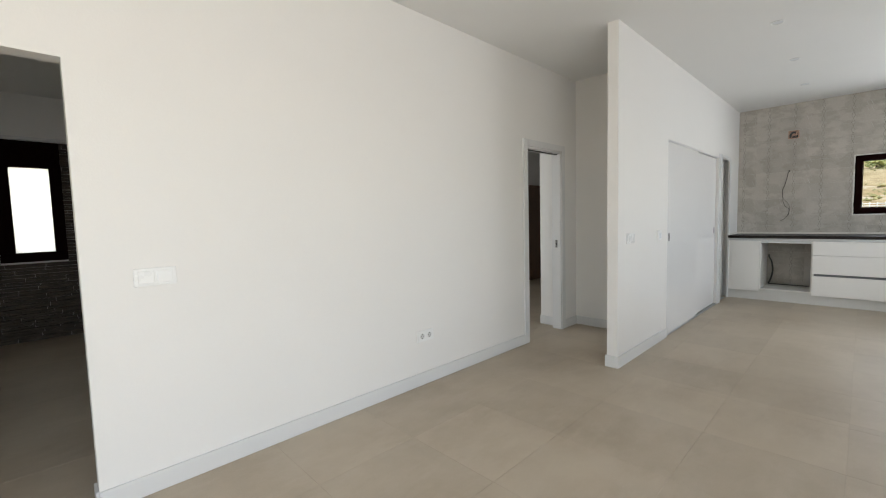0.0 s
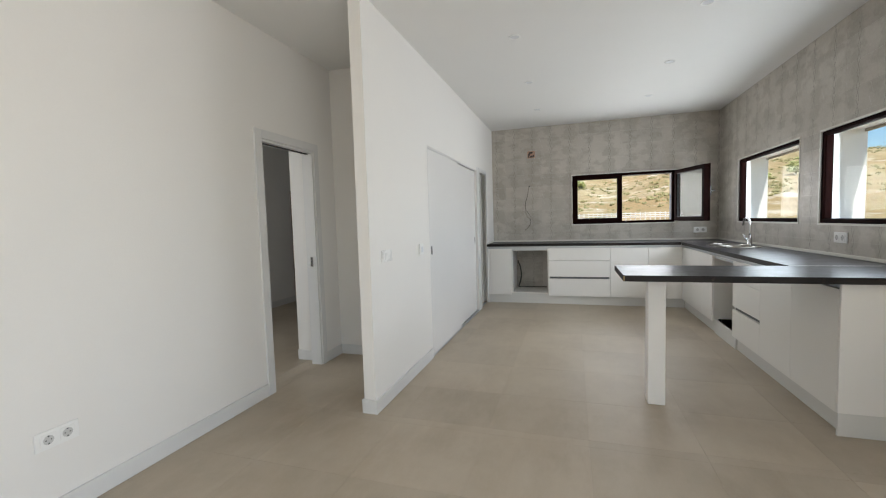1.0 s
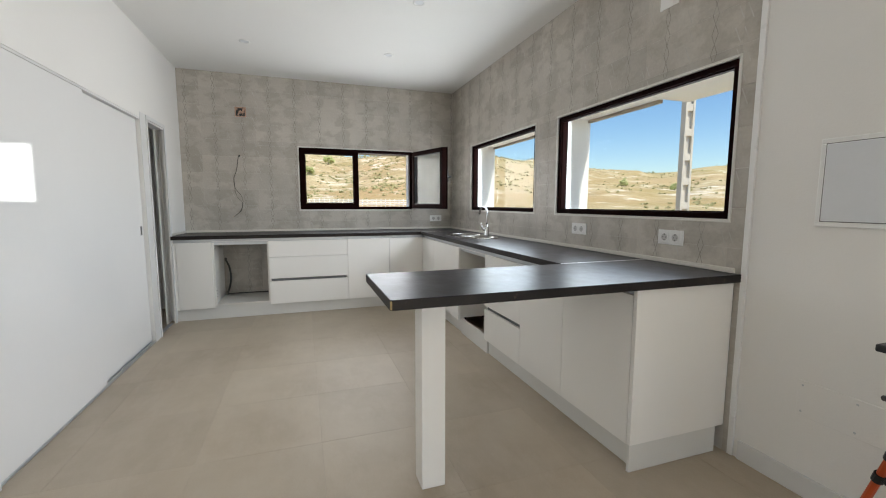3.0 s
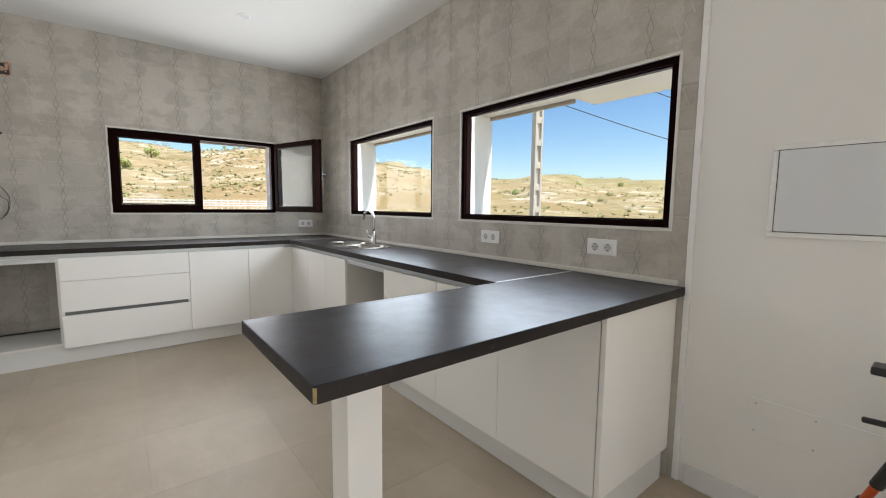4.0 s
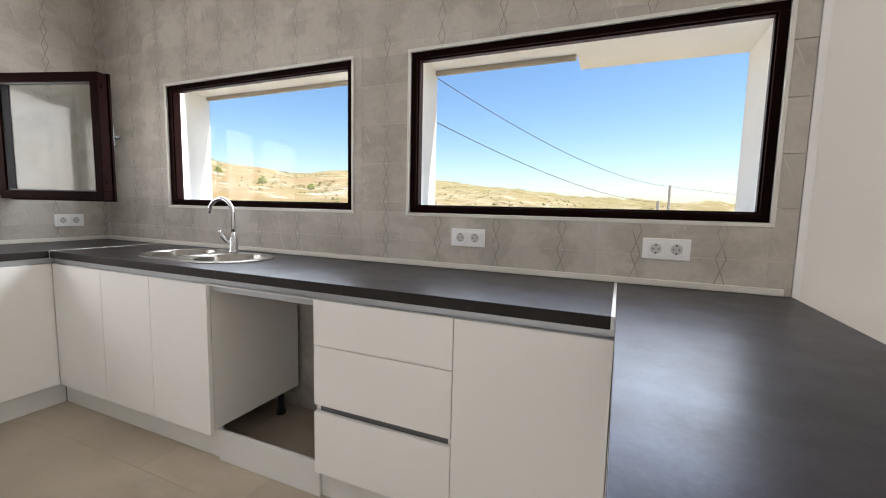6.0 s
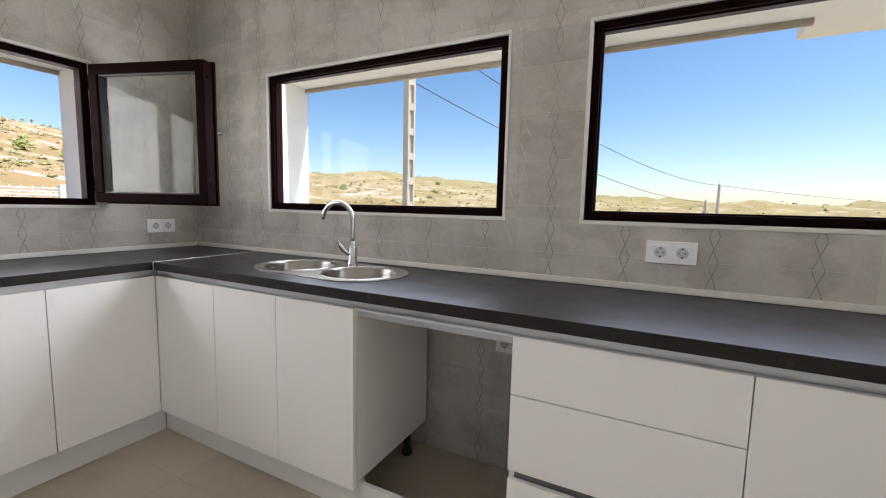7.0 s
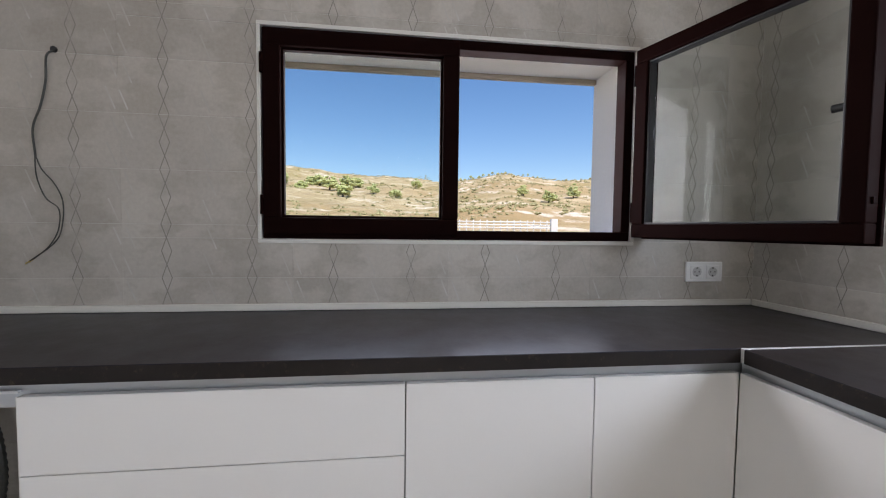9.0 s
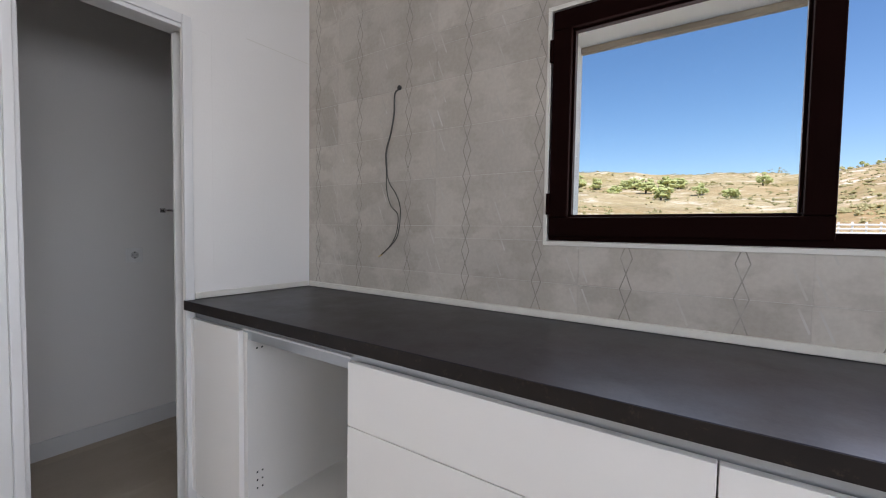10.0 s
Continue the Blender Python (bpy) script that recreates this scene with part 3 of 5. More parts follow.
tagged(part("trim", boxes(((-3.4, 6.60, 2.225), (1.095, 6.65, 2.262)), bevel=0.004), BASEBOARD), "white trim strip above the slate cladding", "trim", kind="structure")

# doorways


def passage_door():
    d = thing("door_1", (3.65, YL, 0), "white lacquered door lining with flat casing, standing open", "door", kind="structure")
    c = bmesh.new()
    y0, y1 = YL, YL - 0.014
    box(c, (3.262, y0, 0), (3.335, y1, 1.99), 0.003)
    box(c, (3.97, y0, 0), (4.037, y1, 1.99), 0.003)
    box(c, (3.335, y0, 1.925), (3.97, y1, 1.99), 0.003)
    part("casing", c, BASEBOARD, d, "flat white casing")
    c = bmesh.new()
    for lo, hi in (((3.335, YL - 0.002, 0), (3.350, YL + 0.102, 1.925)), ((3.955, YL - 0.002, 0), (3.97, YL + 0.102, 1.925)), ((3.350, YL - 0.002, 1.905), (3.955, YL + 0.102, 1.925))):
        box(c, lo, hi, 0.002)
    part("lining", c, BASEBOARD, d, "white lacquered door lining")
    part("stop_groove", boxes(((3.35, YL + 0.035, 1.899), (3.955, YL + 0.06, 1.906))), DARK, d, "dark sliding track above the opening")
    k = part("strike_plate", boxes(((3.951, YL + 0.035, 0.90), (3.956, YL + 0.06, 0.985)), bevel=0.001), CHROME, d, "small steel lock plate")
    part("latch_hole", boxes(((3.9495, YL + 0.041, 0.925), (3.952, YL + 0.054, 0.955))), DARK, k)


passage_door()


def pantry_door():
    d = thing("door_2", (6.77, YP, 0), "white lined open doorway into the pantry", "door", kind="structure")
    c = bmesh.new()
    y0, y1 = YP, YP - 0.012
    box(c, (7.006, y0, 0), (7.040, y1, 2.012), 0.003)
    box(c, (6.52, y0, 0), (6.545, y1, 2.012), 0.003)
    box(c, (6.545, y0, 1.975), (7.006, y1, 2.012), 0.003)
    part("casing", c, BASEBOARD, d, "narrow white casing")
    c = bmesh.new()
    for lo, hi in (((6.545, YP - 0.002, 0), (6.557, YP + 0.087, 1.975)), ((6.557, YP - 0.002, 1.96), (7.006, YP + 0.087, 1.975))):
        box(c, lo, hi, 0.002)
    part("lining", c, BASEBOARD, d, "white lacquered lining")
    part("pocket_panel", boxes(((7.006, YP, 0), (7.1198, YP + 0.012, 1.9748)), ((7.006, YP + 0.073, 0), (7.1198, YP + 0.085, 1.9748))), PAINT, d, "thin wall skins beside the door pocket")
    part("threshold", boxes(((6.557, YP + 0.02, 0.001), (6.994, YP + 0.06, 0.006))), ALU, d, "thin aluminium threshold strip")


pantry_door()

# coat peg of the pantry wall
peg = thing("wall_peg", (7.36, 2.572, 1.29), "slim metal wall peg on the pantry wall", "wall peg")
part("peg_plate", boxes(((7.335, 2.572, 1.278), (7.365, 2.566, 1.306)), bevel=0.002), CHROME, peg)
part("peg_arm", tube(bmesh.new(), [(7.35, 2.568, 1.292), (7.35, 2.50, 1.292), (7.45, 2.49, 1.29)], 0.006, 8), CHROME, peg)

# brown door far back in the unlit room
brown = thing("wooden_door", (7.0, 4.74, 0), "dark brown wooden door in the unlit room", "door")
part("leaf", boxes(((6.62, 4.70, 0.002), (7.40, 4.745, 1.86)), bevel=0.003), BROWN_WOOD, brown)
part("door_knob", tube(bmesh.new(), [(7.32, 4.70, 0.95), (7.32, 4.65, 0.95)], [0.012, 0.024], 10), CHROME, brown)

tagged(part("trim", boxes(((7.27, YP - 0.0006, 2.021), (XE - 0.002, YP, 2.0235))), UPSTAND), "hairline plaster joint above the worktop end", "trim", kind="structure")

# built-in wardrobe with two sliding panels


def wardrobe():
    w = thing("sliding_wardrobe", (5.38, YP, 0), "built-in wardrobe with two high-gloss white sliding panels", "wardrobe")
    near = part("sliding_panel", boxes(((4.372, YP - 0.001, 0.022), (5.42, YP + 0.020, 1.945)), bevel=0.0015), GLOSS, w, "front gloss white sliding panel")
    back = part("sliding_panel", boxes(((5.36, YP + 0.030, 0.022), (6.385, YP + 0.050, 1.945)), bevel=0.0015), GLOSS, w, "rear gloss white sliding panel")
    for p, x, y in ((near, 4.42, YP - 0.001), (back, 6.33, YP + 0.030)):
        part("finger_pull", boxes(((x - 0.016, y - 0.0025, 0.965), (x + 0.016, y + 0.001, 1.045)), bevel=0.001), GRIP, p, "recessed steel finger pull")
        part("pull_recess", boxes(((x - 0.009, y - 0.0032, 0.975), (x + 0.009, y - 0.002, 1.035))), DARK, p)
    t = bmesh.new()
    box(t, (4.372, YP + 0.002, 0.0), (6.388, YP + 0.058, 0.008), 0.001)
    for y in (0.010, 0.040):
        box(t, (4.372, YP + y - 0.003, 0.008), (6.388, YP + y + 0.003, 0.020))
    part("floor_track", t, ALU, w, "aluminium floor track")
    part("head_track", boxes(((4.372, YP + 0.003, 1.95), (6.388, YP + 0.075, 1.964))), BASEBOARD, w, "white head track")
    part("stile", boxes(((6.388, YP - 0.004, 0), (6.518, YP, 2.012)), bevel=0.0015), BASEBOARD, w, "flat white side stile")
    part("body", boxes(((4.38, 2.08, 0.02), (6.38, 2.098, 1.94)), ((4.36, YP + 0.09, 0.02), (4.38, 2.08, 1.94))), CARCASS, w, "plain inner lining")


wardrobe()

# kitchen
FX, FY = 7.022, -1.162  # planes of the cabinet fronts
Z0, Z1 = 0.130, 0.832


def unit(run, a, b, label, kind):
    """A base unit from a to b along its run: 'end' faces -x, 'side' faces +y. kind: door, drawers or open."""
    def q(u0, u1, d0, d1, z0, z1):
        """d is the depth behind the fronts."""
        if run == "end":
            return (FX + d0, u0, z0), (FX + d1, u1, z1)
        return (u0, FY - d0, z0), (u1, FY - d1, z1)

    lo, hi = min(a, b), max(a, b)
    at = (FX, (lo + hi) / 2, 0) if run == "end" else ((lo + hi) / 2, FY, 0)
    c = thing("base_cabinet", at, label, "kitchen cabinet", "kitchen base cabinets")
    deep = 0.555
    for u in (lo + 0.0005, hi - 0.0165):
        part("side_panel", boxes(q(u, u + 0.016, 0.021, deep, 0.15, 0.825)), CARCASS, c, "white melamine side panel")
    part("bottom_panel", boxes(q(lo + 0.0167, hi - 0.0167, 0.021, deep, 0.15, 0.166)), CARCASS, c, "white melamine bottom panel")
    if kind != "open":
        part("back_panel", boxes(q(lo + 0.0167, hi - 0.0167, deep - 0.012, deep, 0.1662, 0.825)), CARCASS, c, "white melamine back panel")
    for u in (lo + 0.06, hi - 0.06):
        for d in (0.09, 0.48):
            s, e = q(u, u, d, d, 0.0, 0.15)
            part("foot", tube(bmesh.new(), [s, (s[0], s[1], 0.02), (s[0], s[1], 0.021), (s[0], s[1], 0.15)], [0.026, 0.026, 0.018, 0.018], 10), BLACK, c, "black adjustable foot")
    if kind == "door":
        part("door", boxes(q(lo + 0.0015, hi - 0.0015, 0, 0.019, Z0, Z1), bevel=0.0012), FRONT, c, "plain white handleless front")
    elif kind == "drawers":
        for z0, z1 in ((0.654, Z1), (0.414, 0.651), (Z0, 0.384)):
            part("drawer_front", boxes(q(lo + 0.0015, hi - 0.0015, 0, 0.019, z0, z1), bevel=0.0012), FRONT, c, "plain white handleless drawer front")
        part("grip_channel", boxes(q(lo + 0.017, hi - 0.017, 0.022, 0.035, 0.38, 0.42)), GRIP, c, "aluminium grip channel, darkened for its recess's shade")
    elif kind == "open":
        # rows of shelf pin holes on the side panels
        for d in (0.055, 0.075):
            for k in range(3):
                for z0 in (0.24, 0.76):
                    s, e = q(hi - 0.0175, hi - 0.0165, d, d + 0.006, z0 + 0.03 * k, z0 + 0.03 * k + 0.006)
                    part("pin_hole", boxes((s, e)), DARK, c, "small drilled shelf pin hole")
    return c


WHITE_DOOR = "white handleless base cabinet with one plain door"
unit("end", 1.470, 1.140, "narrow white base cabinet beside the oven niche", "door")
unit("end", 1.140, 0.590, "open oven niche cabinet of white melamine", "open")
unit("end", 0.590, -0.260, "wide white three-drawer base cabinet with grey grip channel", "drawers")
unit("end", -0.260, -0.748, WHITE_DOOR, "door")
unit("end", -0.748, -1.163, "white corner base cabinet with one plain door", "door")
unit("side", 7.0215, 6.570, "white corner base cabinet with one plain door", "door")
unit("side", 6.570, 6.175, "white sink cabinet with one plain door", "door")
unit("side", 6.175, 5.777, "white sink cabinet beside the dishwasher gap", "door")
unit("side", 5.185, 4.604, "white three-drawer base cabinet with grey grip channel", "drawers")
unit("side", 4.604, 4.118, WHITE_DOOR, "door")
unit("side", 4.118, 3.600, "white base cabinet under the breakfast bar", "door")
filler = tagged(part("filler_panel", boxes(((FX, 1.4715, Z0), (FX + 0.019, 1.503, Z1)), bevel=0.001), FRONT), "narrow white filler strip beside the cabinet", "filler panel")
end_panel = thing("end_panel", (3.585, -1.46, 0), "white panel closing the end of the cabinet row", "cabinet panel")
part("panel", boxes(((3.576, FY + 0.001, 0.135), (3.597, YR + 0.004, 0.865)), bevel=0.0012), FRONT, end_panel)
part("plinth_strip", boxes(((3.581, FY - 0.003, 0.001), (3.597, -1.70, 0.133)), bevel=0.001), PLINTH, end_panel, "white plinth strip")


def plinth(lo, hi, label):
    tagged(part("plinth", boxes((lo, hi), bevel=0.001), PLINTH), label, "plinth")


plinth((FX + 0.045, 1.503, 0.001), (FX + 0.061, -1.205, 0.148), "white plinth along the end row of cabinets")
plinth((FX + 0.042, FY - 0.045, 0.001), (5.7685, FY - 0.061, 0.148), "white plinth under the sink cabinets")
plinth((5.768, FY - 0.030, 0.001), (5.185, FY - 0.046, 0.148), "white plinth across the open dishwasher gap")
plinth((5.1845, FY - 0.045, 0.001), (3.598, FY - 0.061, 0.148), "white plinth along the side row of cabinets")

# grey grip channels under the worktop
for lo, hi in (((FX + 0.024, 1.503, 0.800), (FX + 0.040, -1.20, 0.865)), ((FX + 0.02, FY - 0.024, 0.800), (3.60, FY - 0.040, 0.865))):
    tagged(part("grip_rail", boxes((lo, hi), bevel=0.002), ALU), "grey aluminium grip rail under the worktop", "grip rail")
for lo, hi in (((FX + 0.010, 1.139, 0.836), (FX + 0.020, 0.591, 0.843)), ((5.776, FY - 0.006, 0.826), (5.186, FY - 0.02, 0.834))):
    tagged(part("support_rail", boxes((lo, hi), bevel=0.002), SEAM), "thin grey metal rail across the open gap", "support rail")

# worktops
SINK_A, SINK_B, BOWL, RIM = Vector((6.350, -1.470)), Vector((5.970, -1.446)), 0.170, 0.213
CT0, CT1 = 0.866, 0.904


def stadium(a, b, r, n=20):
    d = (b - a).normalized()
    base = math.atan2(d.y, d.x)
    pts = []
    for c, start in ((b, base - math.pi / 2), (a, base + math.pi / 2)):
        pts += [Vector((c.x + r * math.cos(start + math.pi * k / n), c.y + r * math.sin(start + math.pi * k / n))) for k in range(n + 1)]
    return pts


def loop(bm, pts, z):
    vs = [bm.verts.new((p[0], p[1], z)) for p in pts]
    return vs, [bm.edges.new((a, b)) for a, b in zip(vs, vs[1:] + vs[:1])]


def plate_with_holes(outer, holes, z0, z1):
    """A slab with openings: filled top and bottom, walls between."""
    bm = bmesh.new()
    rims = []
    for z in (z1, z0):
        edges = []
        for pts in (outer, *holes):
            vs, es = loop(bm, pts, z)
            rims.append(vs)
            edges += es
        bmesh.ops.triangle_fill(bm, use_beauty=True, use_dissolve=False, edges=edges)
    n = len(holes) + 1
    for a, b in zip(rims[:n], rims[n:]):
        for k in range(len(a)):
            bm.faces.new((a[k], a[k - 1], b[k - 1], b[k]))
    bmesh.ops.recalc_face_normals(bm, faces=bm.faces)
    return bm


rect = [(4.131, YR), (6.992, YR), (6.992, -1.146), (4.131, -1.146)]
hole = stadium(SINK_A, SINK_B, RIM - 0.015)
top = thing("worktop", (5.55, -1.45, CT0), "dark slate-grey laminate worktop around the steel sink", "worktop")
part("slab", plate_with_holes(rect, [hole], CT0, CT1), WORKTOP, top)
part("edge_band", boxes(((4.131, -1.1459, CT0), (6.992, -1.1445, CT1 - 0.001)), bevel=0.0006), EDGE_BAND, top, "dark edge band with rusty specks")
top = thing("worktop", (7.3, -0.12, CT0), "dark slate-grey laminate worktop under the casement window", "worktop")
part("slab", boxes(((7.004, YR, CT0), (XE, YP - 0.001, CT1)), bevel=0.0015), WORKTOP, top)
part("edge_band", boxes(((7.0026, -1.144, CT0), (7.0039, YP - 0.001, CT1 - 0.001)), bevel=0.0006), EDGE_BAND, top, "dark edge band with rusty specks")
bar = thing("breakfast_bar", (3.82, -0.9, 0), "dark slate-grey breakfast bar top on one white leg", "breakfast bar")
part("bar_top", boxes(((3.546, YR, CT0), (4.119, -0.056, CT1)), bevel=0.0015), WORKTOP, bar)
part("edge_band", boxes(((3.5446, YR + 0.002, CT0), (3.5459, -0.062, CT1 - 0.001)), bevel=0.0006), EDGE_BAND, bar, "dark edge band with rusty specks")
part("edge_band", boxes(((3.550, -0.0559, CT0), (4.119, -0.0546, CT1 - 0.001)), bevel=0.0006), EDGE_BAND, bar, "dark edge band with rusty specks")
part("leg", boxes(((3.773, -0.336, 0.001), (3.879, -0.230, CT0 - 0.0005)), bevel=0.003), FRONT, bar, "square white leg")
part("edge_chip", boxes(((3.5440, -0.0612, 0.869), (3.5492, -0.0540, 0.900)), bevel=0.0008), CHIP, bar, "worn bare chipboard corner")
for lo, hi in (((4.1195, YR + 0.012, CT0), (4.1305, -1.145, CT1 + 0.001)), ((6.9925, YR + 0.012, CT0), (7.0035, -1.145, CT1 + 0.001))):
    tagged(part("joint_strip", boxes((lo, hi), bevel=0.001), SEAM), "thin aluminium strip joining two worktops", "joint strip")


def upstand(lo, hi):
    tagged(part("upstand", boxes((lo, hi), bevel=0.003), UPSTAND), "pale sealing upstand where worktop meets wall", "upstand")


upstand((3.575, YR + 0.0005, CT1 + 0.001), (XE - 0.016, YR + 0.015, CT1 + 0.026))
upstand((XE - 0.0005, YR + 0.016, CT1 + 0.001), (XE - 0.015, YP - 0.016, CT1 + 0.026))
upstand((7.042, YP - 0.0005, CT1 + 0.001), (XE - 0.016, YP - 0.015, CT1 + 0.026))

# sink and tap
sink = thing("kitchen_sink", (6.16, -1.46, CT1), "inset stainless steel sink with two round bowls", "sink")
outer = stadium(SINK_A, SINK_B, RIM)
circles = [[Vector((c.x + BOWL * math.cos(2 * math.pi * k / 40), c.y + BOWL * math.sin(2 * math.pi * k / 40))) for k in range(40)] for c in (SINK_A, SINK_B)]
part("rim", plate_with_holes(outer, circles, CT1 + 0.0005, CT1 + 0.0045), STEEL, sink, "brushed steel rim")
for c in (SINK_A, SINK_B):
    bm = bmesh.new()
    prof = [(BOWL + 0.008, 0.0040), (BOWL + 0.004, 0.0065), (BOWL - 0.001, 0.0060), (BOWL - 0.004, 0.003), (BOWL - 0.008, -0.006), (BOWL - 0.013, -0.11), (BOWL - 0.024, -0.135), (BOWL - 0.05, -0.148), (0.055, -0.152), (0.045, -0.155), (0.001, -0.156)]
    lathe(bm, (c.x, c.y, CT1), prof, 48)
    bowl = part("bowl", bm, STEEL, sink, "round steel bowl", smooth=True)
    bm = bmesh.new()
    lathe(bm, (c.x, c.y, CT1 - 0.153), [(0.042, 0.0), (0.040, 0.004), (0.030, 0.002), (0.012, 0.003), (0.001, 0.004)], 24)
    part("drain", bm, CHROME, bowl, "chrome drain strainer", smooth=True)
over = SINK_B + Vector((-0.152, -0.03))
bm = bmesh.new()
turn = Matrix.Rotation(radians(90), 4, "Y")
lathe(bm, (over.x, over.y, CT1 - 0.045), [(0.016, 0.0), (0.016, 0.006), (0.010, 0.007), (0.009, 0.003)], 20, turn)
part("overflow", bm, CHROME, sink, "round overflow grille", smooth=True)
bm = bmesh.new()
lathe(bm, (over.x + 0.004, over.y, CT1 - 0.045), [(0.009, 0.0), (0.0005, 0.001)], 16, turn)
part("overflow_hole", bm, DARK, sink)


def tap():
    x, y, z = 6.165, -1.632, CT1 + 0.005
    w = thing("kitchen_tap", (x, y, z), "chrome swan-neck mixer tap on the sink rim", "tap")
    bm = bmesh.new()
    lathe(bm, (x, y, z), [(0.027, 0.0), (0.027, 0.006), (0.022, 0.010), (0.0215, 0.075), (0.019, 0.085), (0.013, 0.092), (0.0125, 0.115), (0.0005, 0.115)], 28)
    part("tap_body", bm, CHROME, w, smooth=True)
    neck = [(x, y, z + 0.10), (x, y, z + 0.203)]
    for k in range(1, 11):
        a = math.pi * k / 10.5
        neck.append((x + 0.095 * (1 - math.cos(a)), y + 0.004 * k / 10, z + 0.216 + 0.088 * math.sin(a)))
    neck.append((x + 0.193, y + 0.004, z + 0.222))
    part("spout", tube(bmesh.new(), smooth_path(neck, 3), 0.0115, 14), CHROME, w, "curved chrome spout", smooth=True)
    lev = smooth_path([(x + 0.010, y + 0.010, z + 0.052), (x + 0.030, y + 0.026, z + 0.066), (x + 0.046, y + 0.038, z + 0.095), (x + 0.056, y + 0.046, z + 0.122)], 4)
    part("lever", tube(bmesh.new(), lev, [0.016] + [0.012] * (len(lev) - 5) + [0.009, 0.008, 0.009, 0.007], 10), CHROME, w, "chrome lever handle", smooth=True)


tap()

# sockets and switches, built facing -y and turned


def outlet(m, label, count=2, size=0.083, name="wall_socket"):
    """A socket plate in the x-z plane that faces -y, its middle at the pose."""
    w = new(name)
    w.empty_display_size = 0.05
    w.matrix_basis = m
    tagged(w, label, "socket", "wall sockets")
    half = size * count / 2
    part("plate", boxes(((-half, -0.009, -size / 2), (half, 0, size / 2)), bevel=0.003), PLASTIC, w, local=True)
    for k in range(count):
        cx = (k - (count - 1) / 2) * size * 0.86
        bm = boxes(((cx - 0.028, -0.0125, -0.028), (cx + 0.028, -0.008, 0.028)), bevel=0.002)
        insert = part("insert", bm, PLASTIC, w, local=True)
        bm = bmesh.new()
        lathe(bm, (cx, -0.0130, 0), [(0.0205, 0.0), (0.0195, -0.0006), (0.0185, 0.0002), (0.0005, 0.0003)], 24, Matrix.Rotation(radians(90), 4, "X"))
        part("socket_ring", bm, WELL_SHADE, insert, "round socket well, its shade put into the grey", local=True)
        holes = bmesh.new()
        for dx in (-0.0095, 0.0095):
            lathe(holes, (cx + dx, -0.0131, 0), [(0.0042, 0.0), (0.0003, 0.0004)], 10, Matrix.Rotation(radians(90), 4, "X"))
        box(holes, (cx - 0.003, -0.0134, 0.013), (cx + 0.003, -0.0126, 0.019))
        box(holes, (cx - 0.003, -0.0134, -0.019), (cx + 0.003, -0.0126, -0.013))
        part("contact", holes, DARK, insert, "dark contact openings", local=True)
    return w


outlet(pose(4.772, YR, 1.055, 0, 0, 180), "white double socket on the tiled wall under a window")
outlet(pose(3.954, YR, 1.051, 0, 0, 180), "white double socket on the tiled wall above the bar")
outlet(pose(XE, -1.516, 1.046, 0, 0, -90), "white double socket in the tiled kitchen corner")
outlet(pose(5.395, YR, 0.60, 0, 0, 180), "white single socket inside the dishwasher gap", 1)
outlet(pose(1.955, YL, 0.372, 0, 0, 0), "white double socket low on the living room wall")
outlet(pose(7.20, 2.572, 1.027, 0, 0, 0), "white socket on the dim pantry wall", 1)


def switch(m, label, count=2, size=0.083):
    w = new("light_switch")
    w.matrix_basis = m
    tagged(w, label, "switch", "light switches")
    half = size * count / 2
    part("plate", boxes(((-half, -0.009, -size / 2), (half, 0, size / 2)), bevel=0.003), PLASTIC, w, local=True)
    for k in range(count):
        cx = (k - (count - 1) / 2) * size * 0.86
        part("rocker", boxes(((cx - 0.031, -0.0135, -0.029), (cx + 0.031, -0.008, 0.029)), bevel=0.0025), PLASTIC, w, local=True)


switch(pose(0.30, YL, 1.012), "white double light switch on the living room wall")
switch(pose(3.438, YP, 1.042), "white double light switch on the partition end")
stat = new("thermostat")
stat.matrix_basis = pose(4.13, YP, 1.038)
tagged(stat, "white wall thermostat with a grey dial window", "thermostat")
part("plate", boxes(((-0.045, -0.012, -0.046), (0.045, 0, 0.046)), bevel=0.003), PLASTIC, stat, local=True)
part("dial", boxes(((-0.016, -0.0155, -0.028), (0.026, -0.0115, 0.022)), bevel=0.002), PLASTIC_GREY, stat, "grey display window", local=True)

# covers on the outer wall
YW = YR - 0.009
fuse = thing("fuse_box", (3.02, YW, 1.155), "flush fuse box with a pale grey door", "fuse box")
part("box_frame", ring(bmesh.new(), "y", YW, YW + 0.012, 2.76, 3.272, 1.148, 1.494, 0.020, 0.003), PLASTIC, fuse, "white frame")
part("box_door", boxes(((2.781, YW, 1.169), (3.251, YW + 0.016, 1.473)), bevel=0.003), PLASTIC_GREY, fuse, "pale grey door")
part("door_gap", ring(bmesh.new(), "y", YW + 0.008, YW + 0.0135, 2.779, 3.253, 1.167, 1.475, 0.003, 0.0), DARK, fuse)
cover = thing("cover_plate", (3.07, YW, 0.345), "white screwed blank cover plate on the wall", "cover plate")
part("plate", boxes(((2.874, YW, 0.345), (3.275, YW + 0.006, 0.498)), bevel=0.002), PAINT, cover)
for x in (2.892, 3.075, 3.257):
    for z in (0.365, 0.478):
        bm = bmesh.new()
        lathe(bm, (x, YW + 0.0058, z), [(0.005, 0.0), (0.004, 0.0012), (0.0005, 0.001)], 10, Matrix.Rotation(radians(-90), 4, "X"))
        part("screw", bm, ALU, cover, "small screw head")
high = thing("junction_cover", (4.055, YR, 2.32), "square white junction cover high on the tiles", "cover plate")
